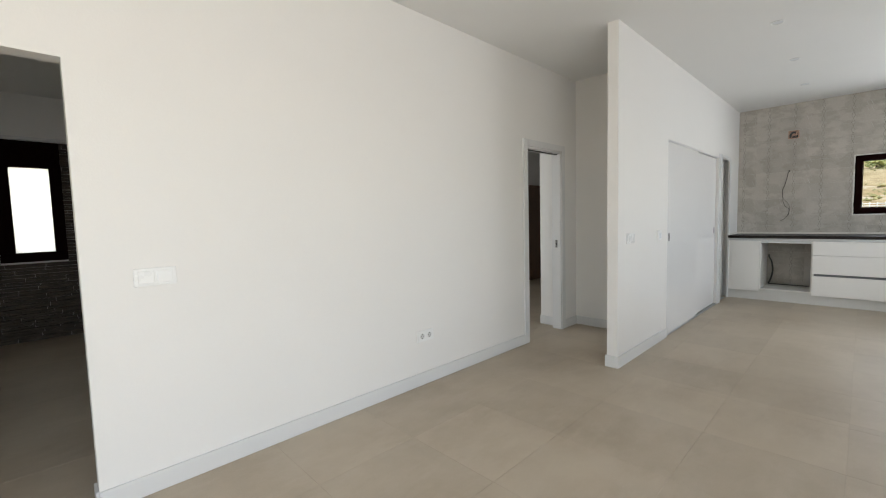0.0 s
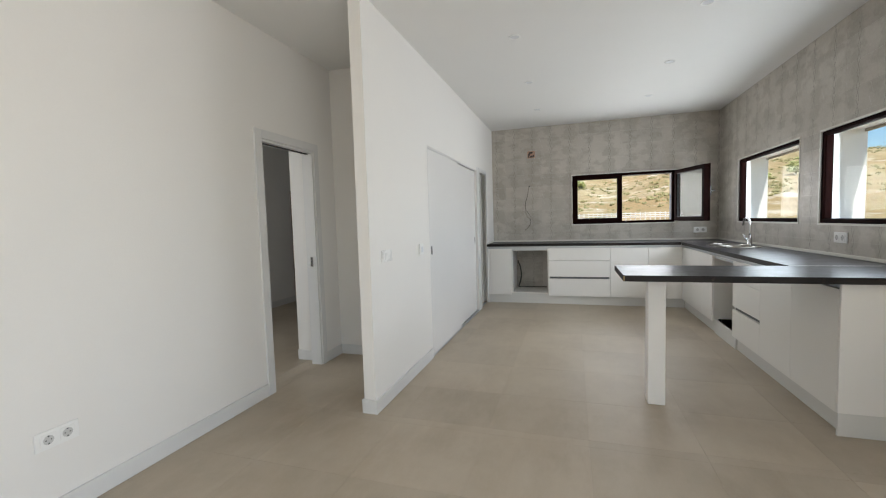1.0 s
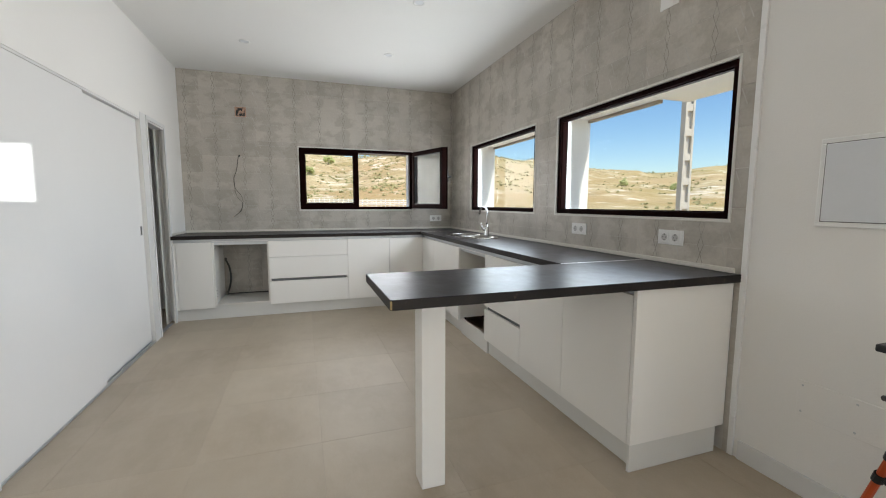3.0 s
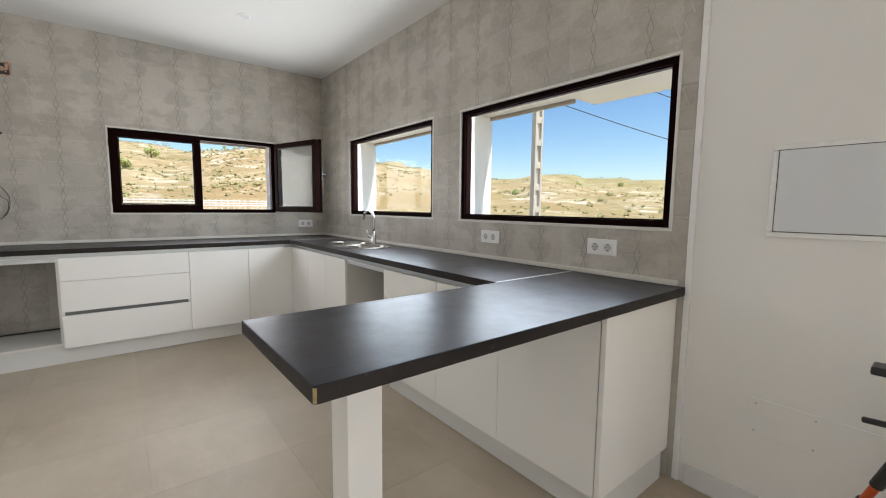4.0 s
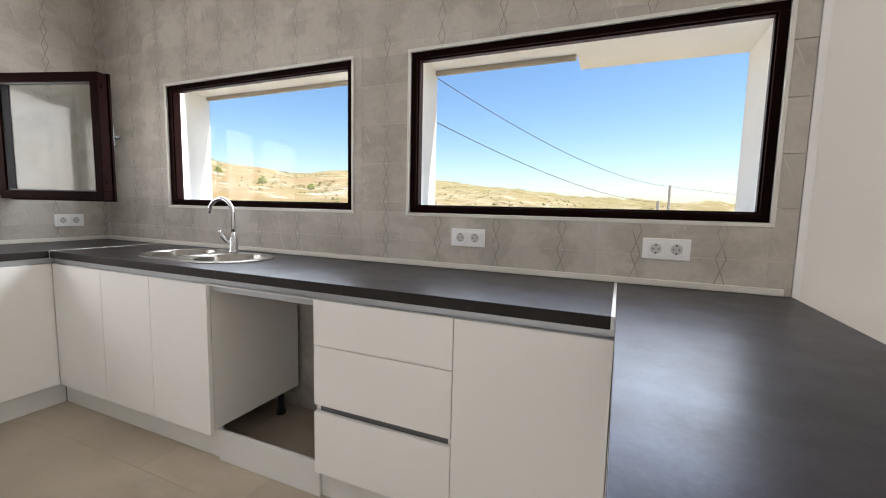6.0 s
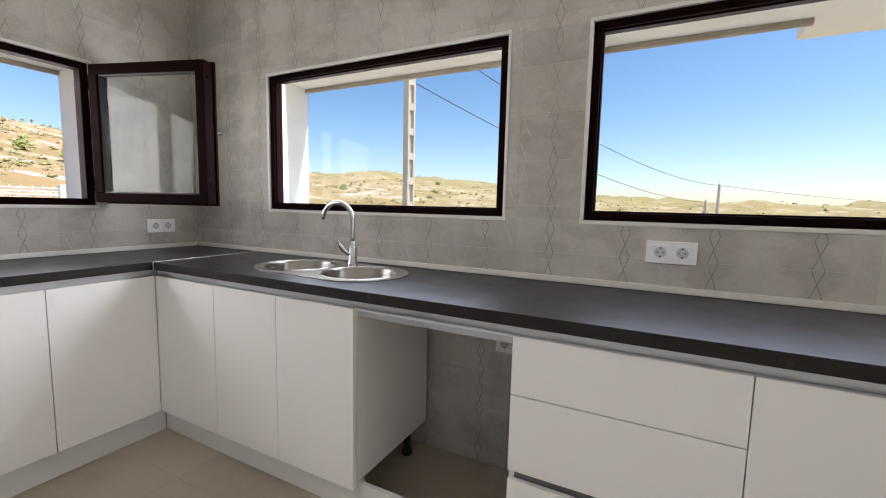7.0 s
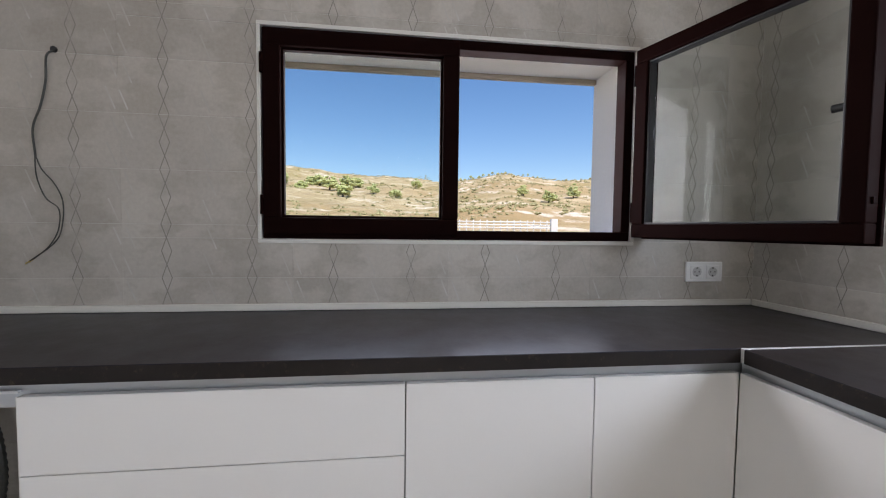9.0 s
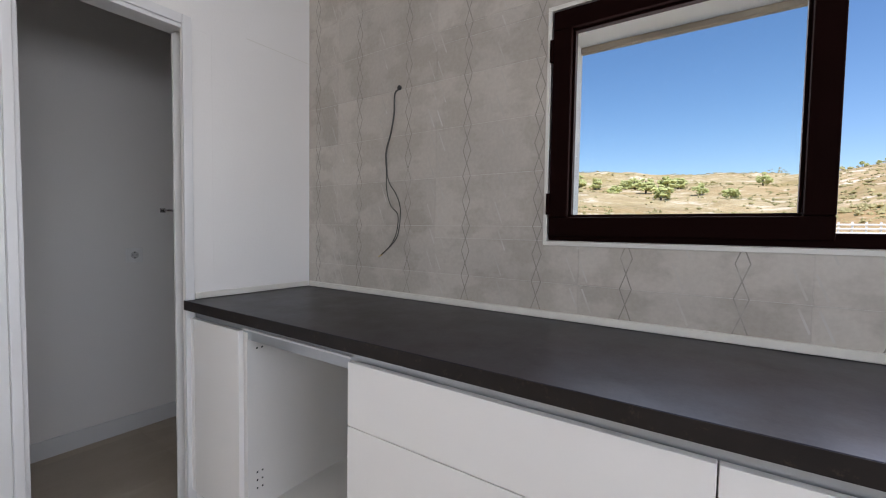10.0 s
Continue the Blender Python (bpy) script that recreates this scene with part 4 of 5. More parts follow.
part("plate", boxes(((3.994, YR - 0.001, 2.325), (4.116, YR + 0.006, 2.485)), bevel=0.002), PLASTIC, high)

# open wall box in the tiles
hollow = thing("open_wall_box", (XE, 0.87, 2.245), "rough open wall box with bare brick and plaster", "junction box")
part("rim", ring(bmesh.new(), "x", XE + 0.002, XE - 0.004, 0.812, 0.930, 2.244, 2.356, 0.012, 0.001), BRICK_DUST, hollow, "broken plaster rim")
part("recess", boxes(((XE - 0.001, 0.824, 2.256), (XE + 0.001, 0.918, 2.344))), DARK, hollow, "dark recess")
lump = bmesh.new()
rng = random.Random(11)
for k in range(14):
    y, z, r = rng.uniform(0.832, 0.910), rng.uniform(2.262, 2.335), rng.uniform(0.007, 0.016)
    bmesh.ops.create_icosphere(lump, subdivisions=1, radius=r, matrix=Matrix.Translation((XE - 0.001, y, z)) @ Matrix.Diagonal((0.35, 1, 1, 1)))
part("rubble", lump, BRICK_DUST, hollow, "brick and mortar crumbs")

# loose cables
flex = thing("loose_cable", (XE, 0.923, 1.08), "loose grey cable hanging out of the tiled wall", "cable")
X = XE - 0.008
trunk = smooth_path([(XE + 0.002, 0.906, 1.797), (X - 0.01, 0.918, 1.770), (X, 0.930, 1.694), (X, 0.948, 1.610), (X, 0.974, 1.532), (X, 0.969, 1.440)], 6)
part("sheath", tube(bmesh.new(), trunk, 0.0034, 8), CABLE_GREY, flex, "grey outer sheath")
for k, pts in enumerate(([(X, 0.969, 1.442), (X, 0.951, 1.395), (X, 0.915, 1.350), (X, 0.890, 1.288), (X, 0.895, 1.204), (X, 0.918, 1.150), (X, 0.988, 1.090)],
                         [(X, 0.971, 1.442), (X - 0.006, 0.963, 1.370), (X - 0.006, 0.938, 1.300), (X - 0.006, 0.899, 1.262), (X - 0.006, 0.903, 1.190), (X - 0.006, 0.938, 1.130), (X - 0.006, 0.993, 1.086)])):
    path = smooth_path(pts, 6)
    part("strand", tube(bmesh.new(), path, 0.0020, 8), CABLE_GREY, flex)
    part("bare_end", tube(bmesh.new(), [path[-1], path[-1] + Vector((0, 0.014, -0.010))], 0.002, 6), COPPER, flex, "bare copper end")
part("wall_bush", tube(bmesh.new(), [(XE + 0.001, 0.906, 1.798), (XE - 0.006, 0.906, 1.798)], 0.010, 12), BLACK, flex, "dark hole in the tile")

conduit = thing("oven_cable", (7.55, 1.11, 0.17), "corrugated grey conduit hanging in the oven niche", "cable")
pts = smooth_path([(7.567, 1.10, 0.60), (7.55, 1.098, 0.575), (7.535, 1.065, 0.50), (7.53, 1.05, 0.38), (7.53, 1.065, 0.27), (7.54, 1.095, 0.185)], 10)
part("sheath", tube(bmesh.new(), pts, [0.012 if k % 2 else 0.0095 for k in range(len(pts))], 10), CABLE_GREY, conduit)
part("skirting_cable", tube(bmesh.new(), [(7.54, 1.10, 0.174), (7.552, 0.95, 0.173), (7.555, 0.65, 0.173)], 0.006, 8), CABLE_GREY, conduit)

# recessed ceiling lamps, unlit
lamp0 = thing("ceiling_downlight", (0, 0, 0), "small round white recessed downlight, unlit", "ceiling lamp", "kitchen downlights")
bm = bmesh.new()
lathe(bm, (0, 0, 0), [(0.047, 0.0), (0.046, -0.004), (0.038, -0.006), (0.034, -0.001), (0.033, 0.0)], 28)
part("bezel", bm, PLASTIC, lamp0, "white bezel", smooth=True)
bm = bmesh.new()
lathe(bm, (0, 0, -0.0012), [(0.0345, 0.0), (0.0005, 0.0)], 24)
part("lens", bm, PLASTIC_GREY, lamp0, "dull grey lens")
lamp0.matrix_basis = Matrix.Translation((4.22, 0.675, TOP))
for x, y in ((5.38, 0.677), (6.53, 0.680), (4.16, -0.66), (5.30, -0.652), (6.45, -0.65)):
    copy_thing(lamp0, Matrix.Translation((x, y, TOP)))

# tripod by the wall


def tripod():
    cx, cy = 2.785, -1.50
    w = thing("camera_tripod", (cx, cy, 0), "black and orange camera tripod standing by the wall", "tripod")
    hub = Vector((cx, cy, 0.74))
    part("centre_column", tube(bmesh.new(), [(cx, cy, 0.27), (cx, cy, 0.80)], 0.014, 14), BLACK, w)
    bm = bmesh.new()
    lathe(bm, (cx, cy, 0.66), [(0.0005, 0.0), (0.030, 0.0), (0.038, 0.03), (0.038, 0.08), (0.028, 0.10), (0.0005, 0.10)], 20)
    part("hub", bm, BLACK, w, smooth=False)
    feet = [Vector((3.035, -1.67, 0)), Vector((2.50, -1.66, 0)), Vector((2.80, -1.19, 0))]
    for foot in feet:
        top = hub + (foot - hub).normalized() * 0.05
        way = foot - top
        leg = part("leg", tube(bmesh.new(), [top, top + way * 0.97], 0.0125, 12), ORANGE, w, "orange anodised tube leg")
        for s, n in ((0.0, 0.42), (0.52, 0.045), (0.90, 0.05)):
            part("collar", tube(bmesh.new(), [top + way * s, top + way * (s + n)], 0.0175, 12), BLACK, leg, "black clamp collar")
        part("rubber_foot", tube(bmesh.new(), [top + way * 0.96, foot], [0.016, 0.012], 12), BLACK, leg, "black rubber foot")
        part("strut", tube(bmesh.new(), [top + way * 0.54, Vector((cx, cy, 0.30))], 0.006, 8), BLACK, w, "black spreader strut")
    bm = boxes(((2.70, -1.575, 0.768), (2.935, -1.500, 0.793)), bevel=0.006)
    part("head_plate", bm, BLACK, w, "flat black mounting plate")
    part("pan_handle", tube(bmesh.new(), smooth_path([(cx, cy - 0.01, 0.70), (2.84, -1.56, 0.62), (2.945, -1.61, 0.588)], 4), [0.007] * 4 + [0.010] * 5, 10), BLACK, w, "black pan handle")


tripod()

# outside: ground and hills
CENTRE = Vector((5.0, -1.0))
SKYLINE = [(-180, 2.0), (-140, 1.0), (-110, 0.75), (-95, 0.9), (-85, 1.6), (-78, 2.4), (-68, 3.2), (-60, 3.9), (-53, 4.4), (-49, 3.7), (-45, 4.2), (-35, 5.4), (-27, 6.3), (-21, 6.6),
           (-15, 7.7), (-10, 6.7), (-5, 6.7), (6, 7.1), (14, 7.9), (25, 8.0), (60, 6.0), (120, 4.0), (180, 2.0)]
RIDGE = [(-180, 400), (-110, 700), (-85, 520), (-60, 330), (-50, 200), (-35, 170), (-15, 120), (-9, 110), (-4, 190), (10, 200), (30, 200), (180, 400)]


def between(table, a):
    return float(np.interp(a, [p[0] for p in table], [p[1] for p in table]))


def ground_height(x, y):
    d = Vector((x, y)) - CENTRE
    r, a = d.length, math.degrees(math.atan2(d.y, d.x))
    top, far = math.tan(radians(between(SKYLINE, a))), between(RIDGE, a)
    s = min(1.0, max(0.0, (r - 11) / (far - 11)))
    rise = (1.2 + top * far) * (s ** 1.15 if s < 1 else 1.0)
    if r > far:
        rise *= max(0.25, 1 - 0.35 * (r - far) / far)
    rough = noise.fractal(Vector((x * 0.03, y * 0.03, 3.1)), 1.0, 2.1, 5)
    fine = noise.fractal(Vector((x * 0.15, y * 0.15, 7.7)), 1.0, 2.1, 4)
    fade = min(1.0, max(0.0, (r - 14) / 40)) * (0.25 + 0.75 * min(1.0, abs(1 - s) * 4 if s < 1 else 1.0))
    return -0.30 + rise + fade * (rough * 0.022 * min(r, 300) + fine * 0.5)


bm = bmesh.new()
radii = [1.0, 6.0] + [8.0 * (2600 / 8.0) ** (k / 88) for k in range(89)]
turns = 300
rows = []
for r in radii:
    rows.append([])
    for k in range(turns):
        a = 2 * math.pi * k / turns
        x, y = CENTRE.x + r * math.cos(a), CENTRE.y + r * math.sin(a)
        rows[-1].append(bm.verts.new((x, y, ground_height(x, y) if r > 7.9 else -0.30)))
for a, b in zip(rows, rows[1:]):
    for k in range(turns):
        bm.faces.new((a[k], b[k], b[(k + 1) % turns], a[(k + 1) % turns]))
bm.faces.new(rows[0])
tagged(part("ground", bm, HILL, smooth=True), "dry sandy ground rising into scrubby hills", "ground", kind="structure")

# scrub over the slopes
rng = random.Random(21)


def clump(verts, faces, at, r, flat=0.75, n=6):
    """One leafy tuft: a few crumpled low blobs as plain triangles."""
    for _ in range(n):
        c = at + Vector((rng.uniform(-0.6, 0.6) * r, rng.uniform(-0.6, 0.6) * r, rng.uniform(0.1, 0.7) * r * flat))
        s = r * rng.uniform(0.30, 0.55)
        base = len(verts)
        for v in ((0, 0, 1), (1, 0, 0), (0, 1, 0), (-1, 0, 0), (0, -1, 0), (0, 0, -0.6)):
            verts.append(c + Vector(v) * s * rng.uniform(0.6, 1.25) + Vector((rng.uniform(-0.2, 0.2) * s, rng.uniform(-0.2, 0.2) * s, 0)))
        for f in ((0, 1, 2), (0, 2, 3), (0, 3, 4), (0, 4, 1), (5, 2, 1), (5, 3, 2), (5, 4, 3), (5, 1, 4)):
            faces.append(tuple(base + i for i in f))


verts, faces = [], []
for k in range(15000):
    a = rng.uniform(-112, 32)
    far = between(RIDGE, a)
    r = 16 + (far * 1.05 - 16) * rng.random() ** 0.75
    x, y = CENTRE.x + r * math.cos(radians(a)), CENTRE.y + r * math.sin(radians(a))
    if noise.noise(Vector((x * 0.05, y * 0.05, 0.5))) < rng.uniform(-0.45, 0.25):
        continue
    size = rng.uniform(0.11, 0.32) * (1.0 + r / 260) * (1.6 if rng.random() < 0.12 else 1.0)
    clump(verts, faces, Vector((x, y, ground_height(x, y) - 0.05)), size, 0.7, 4)
mesh = bpy.data.meshes.new("hillside_scrub")
mesh.from_pydata(verts, [], faces)
mesh.materials.append(SCRUB)
tagged(new("hillside_scrub", mesh), "low olive-green scrub scattered over the slopes", "scrub", kind="stuff")


def tree(a, r, high):
    x, y = CENTRE.x + r * math.cos(radians(a)), CENTRE.y + r * math.sin(radians(a))
    z = ground_height(x, y)
    w = thing("tree", (x, y, z), "small round-headed green tree on the dry slope", "tree", "trees on the slope")
    bm = bmesh.new()
    trunk = [(x, y, z - 0.2), (x + 0.05 * high, y, z + 0.22 * high), (x + 0.03 * high, y + 0.04 * high, z + 0.45 * high)]
    tube(bm, trunk, [0.05 * high, 0.035 * high, 0.022 * high], 7)
    for k in range(4):
        b = rng.uniform(0, 6.28)
        tube(bm, [trunk[1 + k % 2], (x + 0.2 * high * math.cos(b), y + 0.2 * high * math.sin(b), z + 0.6 * high)], [0.02 * high, 0.008 * high], 5)
    part("trunk", bm, BARK, w, "grey-brown trunk and limbs")
    vs, fs = [], []
    for k in range(34):
        b, e = rng.uniform(0, 6.28), rng.uniform(0.0, 1.0)
        d = 0.36 * high * math.sqrt(rng.random())
        clump(vs, fs, Vector((x + d * math.cos(b), y + d * math.sin(b), z + (0.05 + 0.70 * e * (1 - d / (0.62 * high))) * high)), 0.17 * high, 0.9, 7)
    me = bpy.data.meshes.new("crown")
    me.from_pydata(vs, [], fs)
    me.materials.append(LEAF)
    c = new("crown", me)
    c.parent = w
    c.matrix_parent_inverse = world_of(w).inverted()
    tagged(c, "loose leafy crown")


for a, r, high in ((14.5, 88, 2.6), (12.3, 74, 2.4), (9.9, 92, 3.4), (8.7, 84, 3.2), (7.2, 60, 2.5), (6.3, 96, 3.5), (5.2, 104, 3.2), (3.1, 80, 2.2), (0.2, 66, 1.9), (-2.8, 98, 2.6), (16.5, 86, 2.8),
                   (-17.0, 58, 1.6), (-20.2, 52, 1.7), (-23.5, 60, 1.9), (-38, 90, 2.6), (-43, 80, 2.4), (-57, 120, 3.0), (-49, 70, 2.0), (11.0, 92, 2.4), (-62, 150, 3.0), (18.5, 70, 2.4)):
    tree(a, r, high * (1.2 if a > -30 else 0.8))
# a row of small trees along the ridge
for k in range(22):
    a = -6.5 - 0.62 * k + rng.uniform(-0.2, 0.2)
    tree(a, between(RIDGE, a) * rng.uniform(0.97, 1.02), rng.uniform(0.6, 1.1))


def pylon():
    x, y = 10.93, -9.80
    z = ground_height(x, y)
    w = thing("power_pole", (x, y, z), "pale concrete power pole with a ladder of openings", "power pole")
    turn = Matrix.Translation((x, y, 0)) @ Matrix.Rotation(radians(75), 4, "Z")
    high = 8.6
    for s in (-1, 1):
        bm = boxes(((s * 0.105 - 0.030, -0.10, z - 0.5), (s * 0.105 + 0.030, 0.10, high)), bevel=0.008)
        bm.transform(turn)
        part("chord", bm, CONCRETE, w)
    bm = boxes(((-0.076, -0.03, z - 0.4), (0.076, 0.03, high - 0.002)))
    bm.transform(turn)
    part("web", bm, CONCRETE, w, "thin recessed concrete web")
    k = z + 0.1
    while k < high:
        bm = boxes(((-0.0745, -0.094, k), (0.0745, 0.094, k + 0.19)), bevel=0.006)
        bm.transform(turn)
        part("rung", bm, CONCRETE, w)
        k += 0.66
    bm = boxes(((-0.75, -0.06, high), (0.75, 0.06, high + 0.12)), bevel=0.01)
    bm.transform(turn)
    part("cross_arm", bm, CONCRETE, w)


pylon()
for x, y, top, r in ((1.08, -33.0, 3.05, 0.11), (1.70, -33.8, 1.98, 0.13)):
    z = ground_height(x, y)
    p = thing("distant_pole", (x, y, z), "plain grey pole far off beside the road", "power pole")
    part("shaft", tube(bmesh.new(), [(x, y, z - 0.3), (x, y, top)], [r, r * 0.8], 10), CONCRETE, p)
    part("insulator", tube(bmesh.new(), [(x, y, top), (x, y, top + 0.12)], [0.05, 0.03], 8), FENCE_WHITE, p)
for start, end, coeff in (((10.9, -9.8), (1.08, -33.0), (6.0, -6.6, 3.6)), ((10.9, -9.8), (1.70, -33.8), (4.55, -5.6, 2.95)), ((1.08, -33.0), (-40.0, -75.0), (3.0, -3.2, 3.4))):
    pts = []
    for k in range(25):
        s = k / 24
        pts.append((start[0] + (end[0] - start[0]) * s, start[1] + (end[1] - start[1]) * s, coeff[0] + coeff[1] * s + coeff[2] * s * s))
    wire = thing("power_wire", pts[0], "thin dark sagging overhead wire", "power line")
    part("strand", tube(bmesh.new(), pts, 0.013, 6), WIRE, wire)

# white rail fence outside the end window
fence = thing("garden_fence", (13.0, -1.0, -0.3), "low white metal mesh fence on a white post", "fence")
FX0, FTOP = 13.0, 1.375
part("end_post", boxes(((FX0 - 0.04, -3.12, 0.2), (FX0 + 0.04, -3.00, FTOP + 0.03)), bevel=0.005), FENCE_WHITE, fence)
for z in (FTOP - 0.035, FTOP - 0.085, FTOP - 0.135, FTOP - 0.30):
    part("rail", tube(bmesh.new(), [(FX0, -3.02, z), (FX0, 4.0, z)], 0.012, 6), FENCE_WHITE, fence)
for k in range(58):
    y = -2.94 + 0.12 * k
    part("bar", tube(bmesh.new(), [(FX0 + 0.012, y, 0.3), (FX0 + 0.012, y, FTOP)], 0.011, 6), FENCE_WHITE, fence)
part("low_wall", boxes(((FX0 - 0.1, -3.15, -0.4), (FX0 + 0.1, 4.1, 0.30)), bevel=0.01), RENDER_COAT, fence, "low rendered wall")

# pieces of the tiled walls and floor


def tile_mesh(w, h, lines, pale, gap=0.0007, thick=0.008, inset=0.0005, side=0.0001):
    """A tile in its own x-y plane, its face at z = 0, with thin pressed lines."""
    bm = bmesh.new()
    box(bm, (side, gap, -thick), (w - side, h - gap, -0.0008))
    vs = [bm.verts.new(p) for p in ((side + 0.0002, gap + inset, 0), (w - side - 0.0002, gap + inset, 0), (w - side - 0.0002, h - gap - inset, 0), (side + 0.0002, h - gap - inset, 0))]
    lower = [bm.verts.new(p) for p in ((side, gap, -0.0008), (w - side, gap, -0.0008), (w - side, h - gap, -0.0008), (side, h - gap, -0.0008))]
    bm.faces.new(vs)
    for k in range(4):
        bm.faces.new((lower[k], lower[(k + 1) % 4], vs[(k + 1) % 4], vs[k]))
    for group, mat, half in ((lines, 1, 0.0016), (pale, 2, 0.0026)):
        for (x0, y0), (x1, y1) in group:
            d = Vector((x1 - x0, y1 - y0)).normalized()
            n = Vector((-d.y, d.x)) * half
            q = [bm.verts.new((x0 + n.x, y0 + n.y, 0.0004)), bm.verts.new((x0 - n.x, y0 - n.y, 0.0004)), bm.verts.new((x1 - n.x, y1 - n.y, 0.0004)), bm.verts.new((x1 + n.x, y1 + n.y, 0.0004))]
            f = bm.faces.new(q)
            f.material_index = mat
            if f.calc_area() and (q[1].co - q[0].co).cross(q[3].co - q[0].co).z < 0:
                f.normal_flip()
    return bm


def cut_line(seg, bounds, margin=0.003):
    """The stretch of a line that lies on a cut tile (x0, x1, y0, y1), in the tile's own place; nothing if none is left."""
    (x0, y0), (x1, y1) = seg
    lo, hi = 0.0, 1.0
    for start, way, low, high in ((x0, x1 - x0, bounds[0] + margin, bounds[1] - margin), (y0, y1 - y0, bounds[2], bounds[3])):
        if abs(way) < 1e-9:
            if not low <= start <= high:
                return None
            continue
        a, b = sorted(((low - start) / way, (high - start) / way))
        lo, hi = max(lo, a), min(hi, b)
    if hi - lo < 0.05:
        return None
    return tuple((x0 + (x1 - x0) * k - bounds[0], y0 + (y1 - y0) * k - bounds[2]) for k in (lo, hi))


def tiled(parent, origin, along, u0, u1, z0, z1, column, pitch, row, high, holes):
    """Lays tiles two columns wide over a wall; along: the way of u in the world, column and row: where the pattern starts."""
    up = Vector((0, 0, 1))
    out = along.cross(up)
    shared = {}
    wide = 2 * pitch
    i0 = math.floor((u0 - column + pitch / 2) / wide)
    i1 = math.ceil((u1 - column + pitch / 2) / wide)
    for i in range(i0, i1):
        for j in range(math.floor((z0 - row) / high), math.ceil((z1 - row) / high)):
            a, b = column - pitch / 2 + i * wide, column - pitch / 2 + (i + 1) * wide
            c, d = row + j * high, row + (j + 1) * high
            pieces = [(max(a, u0), min(b, u1), max(c, z0), min(d, z1))]
            for h in holes:
                rest = []
                for p in pieces:
                    if h[1] <= p[0] or h[0] >= p[1] or h[3] <= p[2] or h[2] >= p[3]:
                        rest.append(p)
                        continue
                    if p[2] < h[2]:
                        rest.append((p[0], p[1], p[2], h[2]))
                    if p[3] > h[3]:
                        rest.append((p[0], p[1], h[3], p[3]))
                    m0, m1 = max(p[2], h[2]), min(p[3], h[3])
                    if p[0] < h[0]:
                        rest.append((p[0], h[0], m0, m1))
                    if p[1] > h[1]:
                        rest.append((h[1], p[1], m0, m1))
                pieces = rest
            for p in pieces:
                if p[1] - p[0] < 0.006 or p[3] - p[2] < 0.006:
                    continue
                key = tuple(round(v, 4) for v in (p[0] - a, p[1] - a, p[2] - c, p[3] - c))
                if key not in shared:
                    lines, pale = [], []
                    for col in (pitch / 2, 3 * pitch / 2):
                        for s in (-1, 1):
                            for q in range(4):
                                w0, w1 = (0.017 * s, -0.0) if q % 2 == 0 else (0.0, 0.017 * -s)
                                sgn = 1 if q < 2 else -1
                                y0, y1 = high * q / 4, high * (q + 1) / 4
                                lines.append(((col + w0 * sgn, y0), (col + w1 * sgn, y1)))
                    for col in (0.02, pitch, 2 * pitch - 0.02):
                        for q in range(2):
                            x = col + (0.006 if q else -0.008)
                            pale.append(((x + 0.017, high * (0.06 + 0.48 * q)), (x - 0.013, high * (0.46 + 0.48 * q))))
                    keep = [[q for seg in group for q in [cut_line(seg, key)] if q] for group in (lines, pale)]
                    bm = tile_mesh(key[1] - key[0], key[3] - key[2], *keep)
                    mesh = bpy.data.meshes.new("tile")
                    bm.to_mesh(mesh)
                    bm.free()
                    for mt in (WALL_TILE, TILE_LINE, TILE_PALE):
                        mesh.materials.append(mt)
                    shared[key] = mesh
                ob = new("tile", shared[key])
                m = Matrix((along, up, out)).transposed().to_4x4()
                m.translation = Vector(origin) + along * p[0] + up * p[2]
                ob.matrix_basis = m
                ob.parent = parent


def flip(h):
    return -h[1], -h[0], h[2], h[3]


ROW, HIGH = 1.025, 0.191
box_hole = (-0.930, -0.812, 2.244, 2.356)
tiled(wall_east, (XE, 0, 0), Vector((0, -1, 0)), -YP, -YR, 0.87, TOP, 0.009, 0.2885, ROW, HIGH, [flip(HOLE_A), box_hole])
tiled(wall_east, (XE, 0, 0), Vector((0, -1, 0)), -1.16, -0.58, 0.0, 0.858, 0.009, 0.2885, ROW, HIGH, [])
tiled(wall_south, (0, YR, 0), Vector((-1, 0, 0)), -XE, -3.551, 0.87, TOP, -4.06, 0.29, ROW, HIGH, [flip(HOLE_B), flip(HOLE_C)])
tiled(wall_south, (0, YR, 0), Vector((-1, 0, 0)), -5.90, -5.06, 0.0, 0.858, -4.06, 0.29, ROW, HIGH, [])
tiled(wall_south, (0, YR, 0), Vector((-1, 0, 0)), -3.575, -3.551, 0.0, 0.87, -4.06, 0.29, ROW, HIGH, [])
tagged(part("tile_backing", boxes(((3.552, YR - 0.0085, 0.0), (XE - 0.001, YR - 0.0011, 1.150)), ((3.552, YR - 0.0085, 1.948), (XE - 0.001, YR - 0.0011, TOP - 0.001)),
                                  ((5.10, YR - 0.0085, 1.150), (5.415, YR - 0.0011, 1.948)), ((6.905, YR - 0.0085, 1.150), (XE - 0.001, YR - 0.0011, 1.948))), GROUT), "pale grout between the wall tiles", "grout", kind="structure")
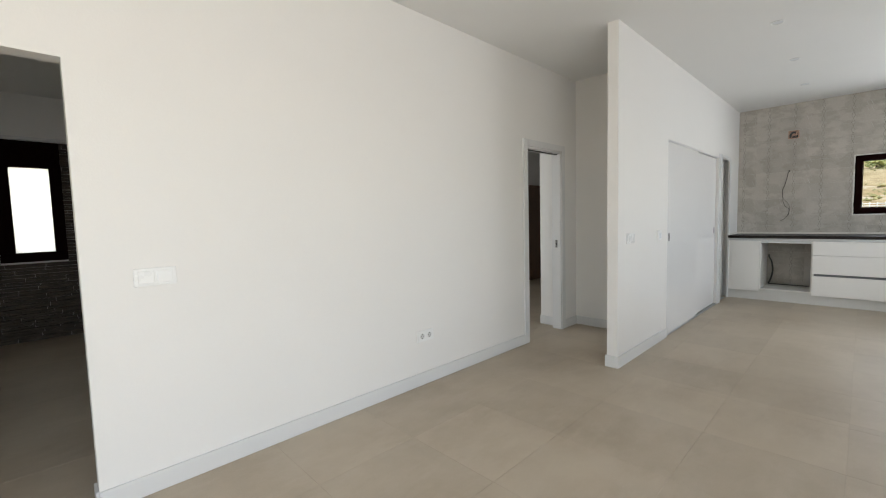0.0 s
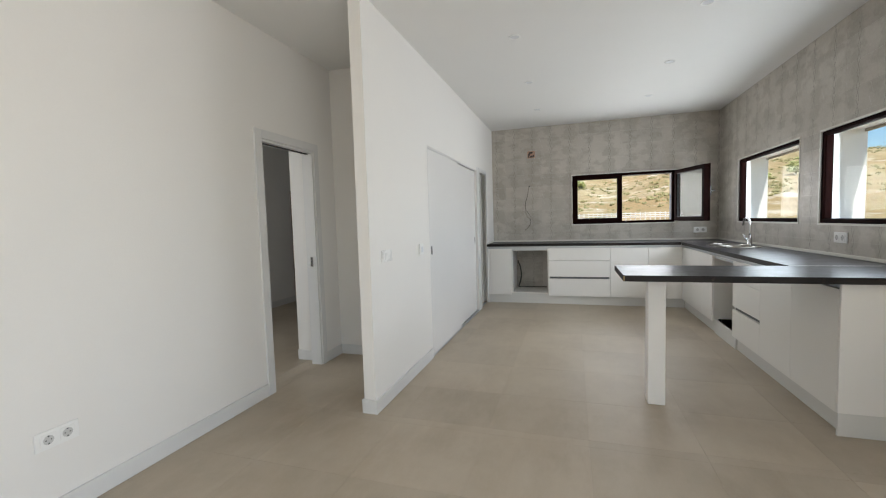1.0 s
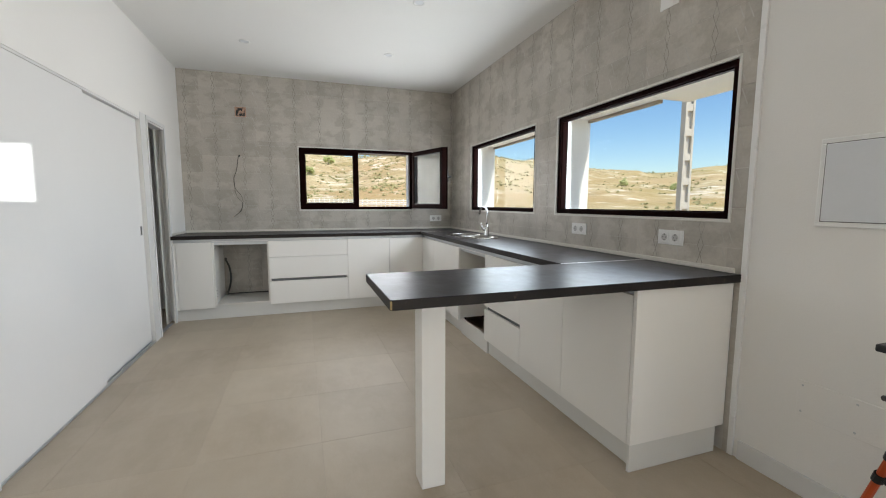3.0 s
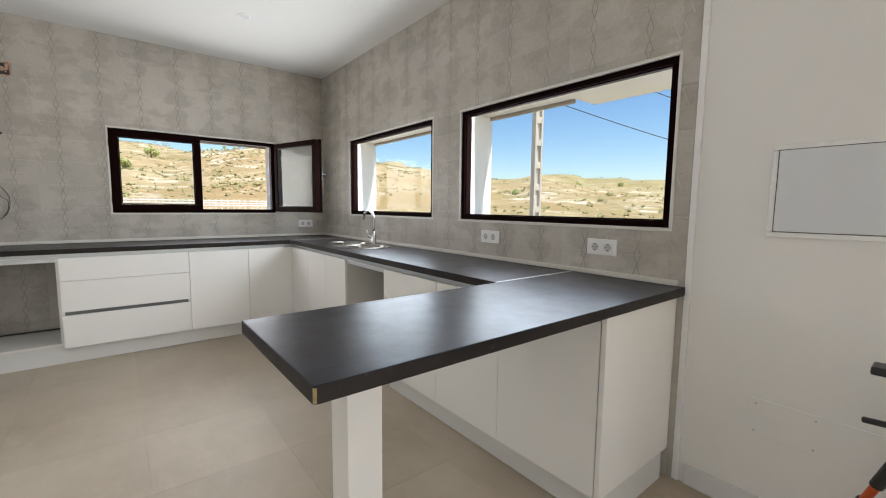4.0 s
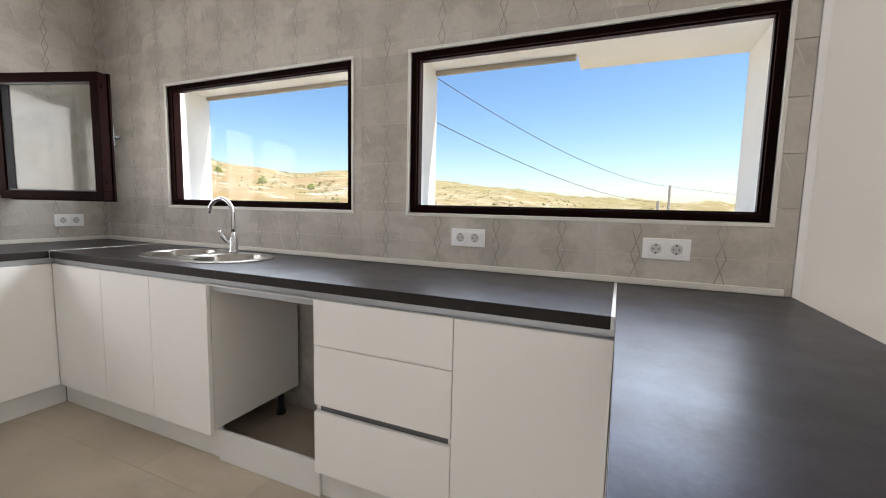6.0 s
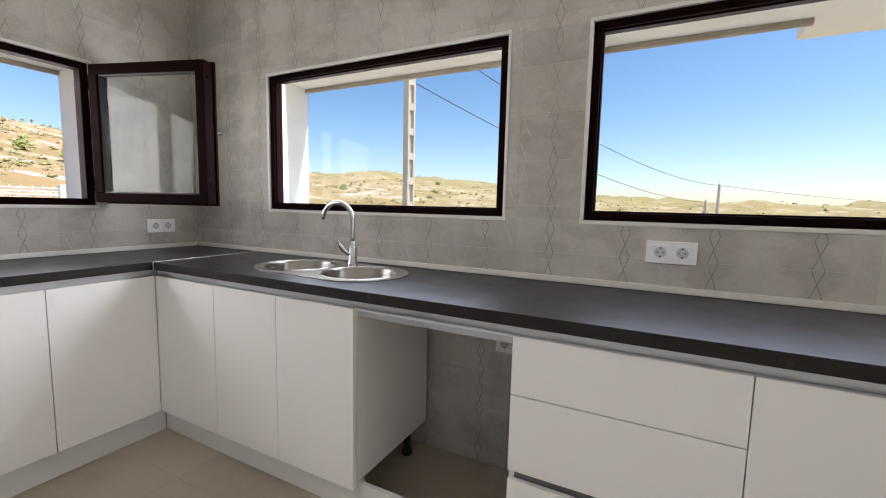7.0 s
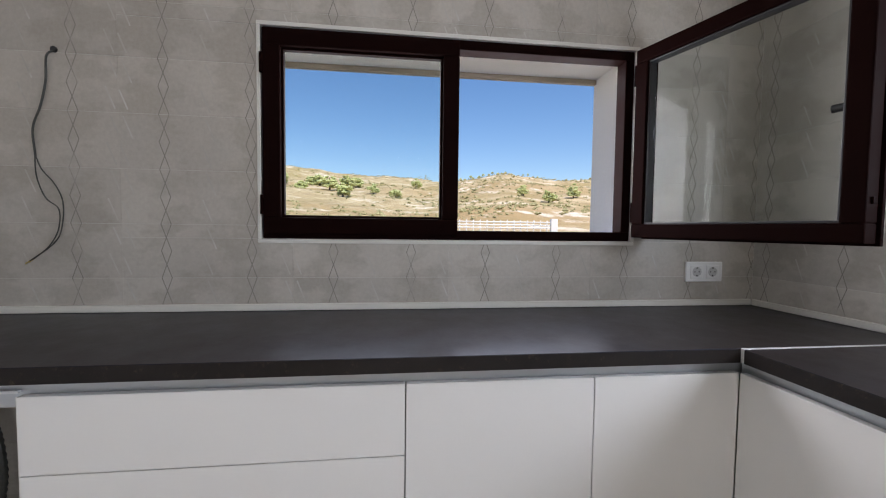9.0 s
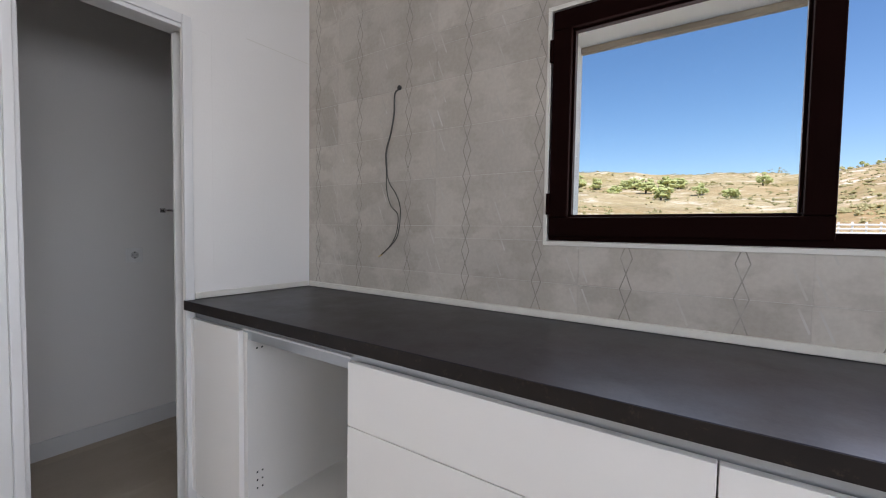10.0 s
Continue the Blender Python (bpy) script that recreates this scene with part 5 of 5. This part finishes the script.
tagged(part("tile_backing", boxes(((XE + 0.0011, YR, 0.87), (XE + 0.0085, YP - 0.001, 1.150)), ((XE + 0.0011, YR, 1.948), (XE + 0.0085, YP - 0.001, 2.243)), ((XE + 0.0011, YR, 2.357), (XE + 0.0085, YP - 0.001, TOP - 0.001)),
                                  ((XE + 0.0011, YR, 2.243), (XE + 0.0085, 0.811, 2.357)), ((XE + 0.0011, 0.931, 2.243), (XE + 0.0085, YP - 0.001, 2.357)),
                                  ((XE + 0.0011, YR, 1.150), (XE + 0.0085, -1.203, 1.948)), ((XE + 0.0011, 0.254, 1.150), (XE + 0.0085, YP - 0.001, 1.948))), GROUT), "pale grout between the wall tiles", "grout", kind="structure")
tagged(part("trim", boxes(((3.523, YR - 0.0095, 0.0), (3.549, YR + 0.003, TOP)), bevel=0.002), PLASTIC), "white corner trim where the tiles end", "trim", kind="structure")

floor_ob = bpy.data.objects["floor"]
PX, PY, SIDE = 3.705, 0.165, 0.582
areas = [(-3.5, 3.195, YR - 0.009, YL), (3.195, 4.30, YP + 0.085, YL), (3.195, XE, YR - 0.009, YP), (6.50, 7.75, YP + 0.085, 2.572), (6.545, 7.006, YP, YP + 0.085), (-0.95, 0.04, YL, YL + 0.1),
         (3.335, 3.97, YL, YL + 0.1), (1.2, 7.95, 2.64, 4.75), (-1.9, 1.1, YL + 0.1, 6.65), (4.37, 6.39, YP, YP + 0.085)]
shared = {}
for ax0, ax1, ay0, ay1 in areas:
    for i in range(math.floor((ax0 - PX) / SIDE), math.ceil((ax1 - PX) / SIDE)):
        for j in range(math.floor((ay0 - PY) / SIDE), math.ceil((ay1 - PY) / SIDE)):
            x0, x1 = max(ax0, PX + i * SIDE), min(ax1, PX + (i + 1) * SIDE)
            y0, y1 = max(ay0, PY + j * SIDE), min(ay1, PY + (j + 1) * SIDE)
            if x1 - x0 < 0.01 or y1 - y0 < 0.01:
                continue
            key = (round(x1 - x0, 3), round(y1 - y0, 3))
            if key not in shared:
                bm = tile_mesh(x1 - x0, y1 - y0, [], [], 0.0004, 0.0035, 0.0003, 0.0004)
                shared[key] = bpy.data.meshes.new("floor_tile")
                bm.to_mesh(shared[key])
                bm.free()
                shared[key].materials.append(FLOOR_TILE)
            ob = new("floor_tile", shared[key])
            ob.matrix_basis = Matrix.Translation((x0, y0, 0))
            ob.parent = floor_ob
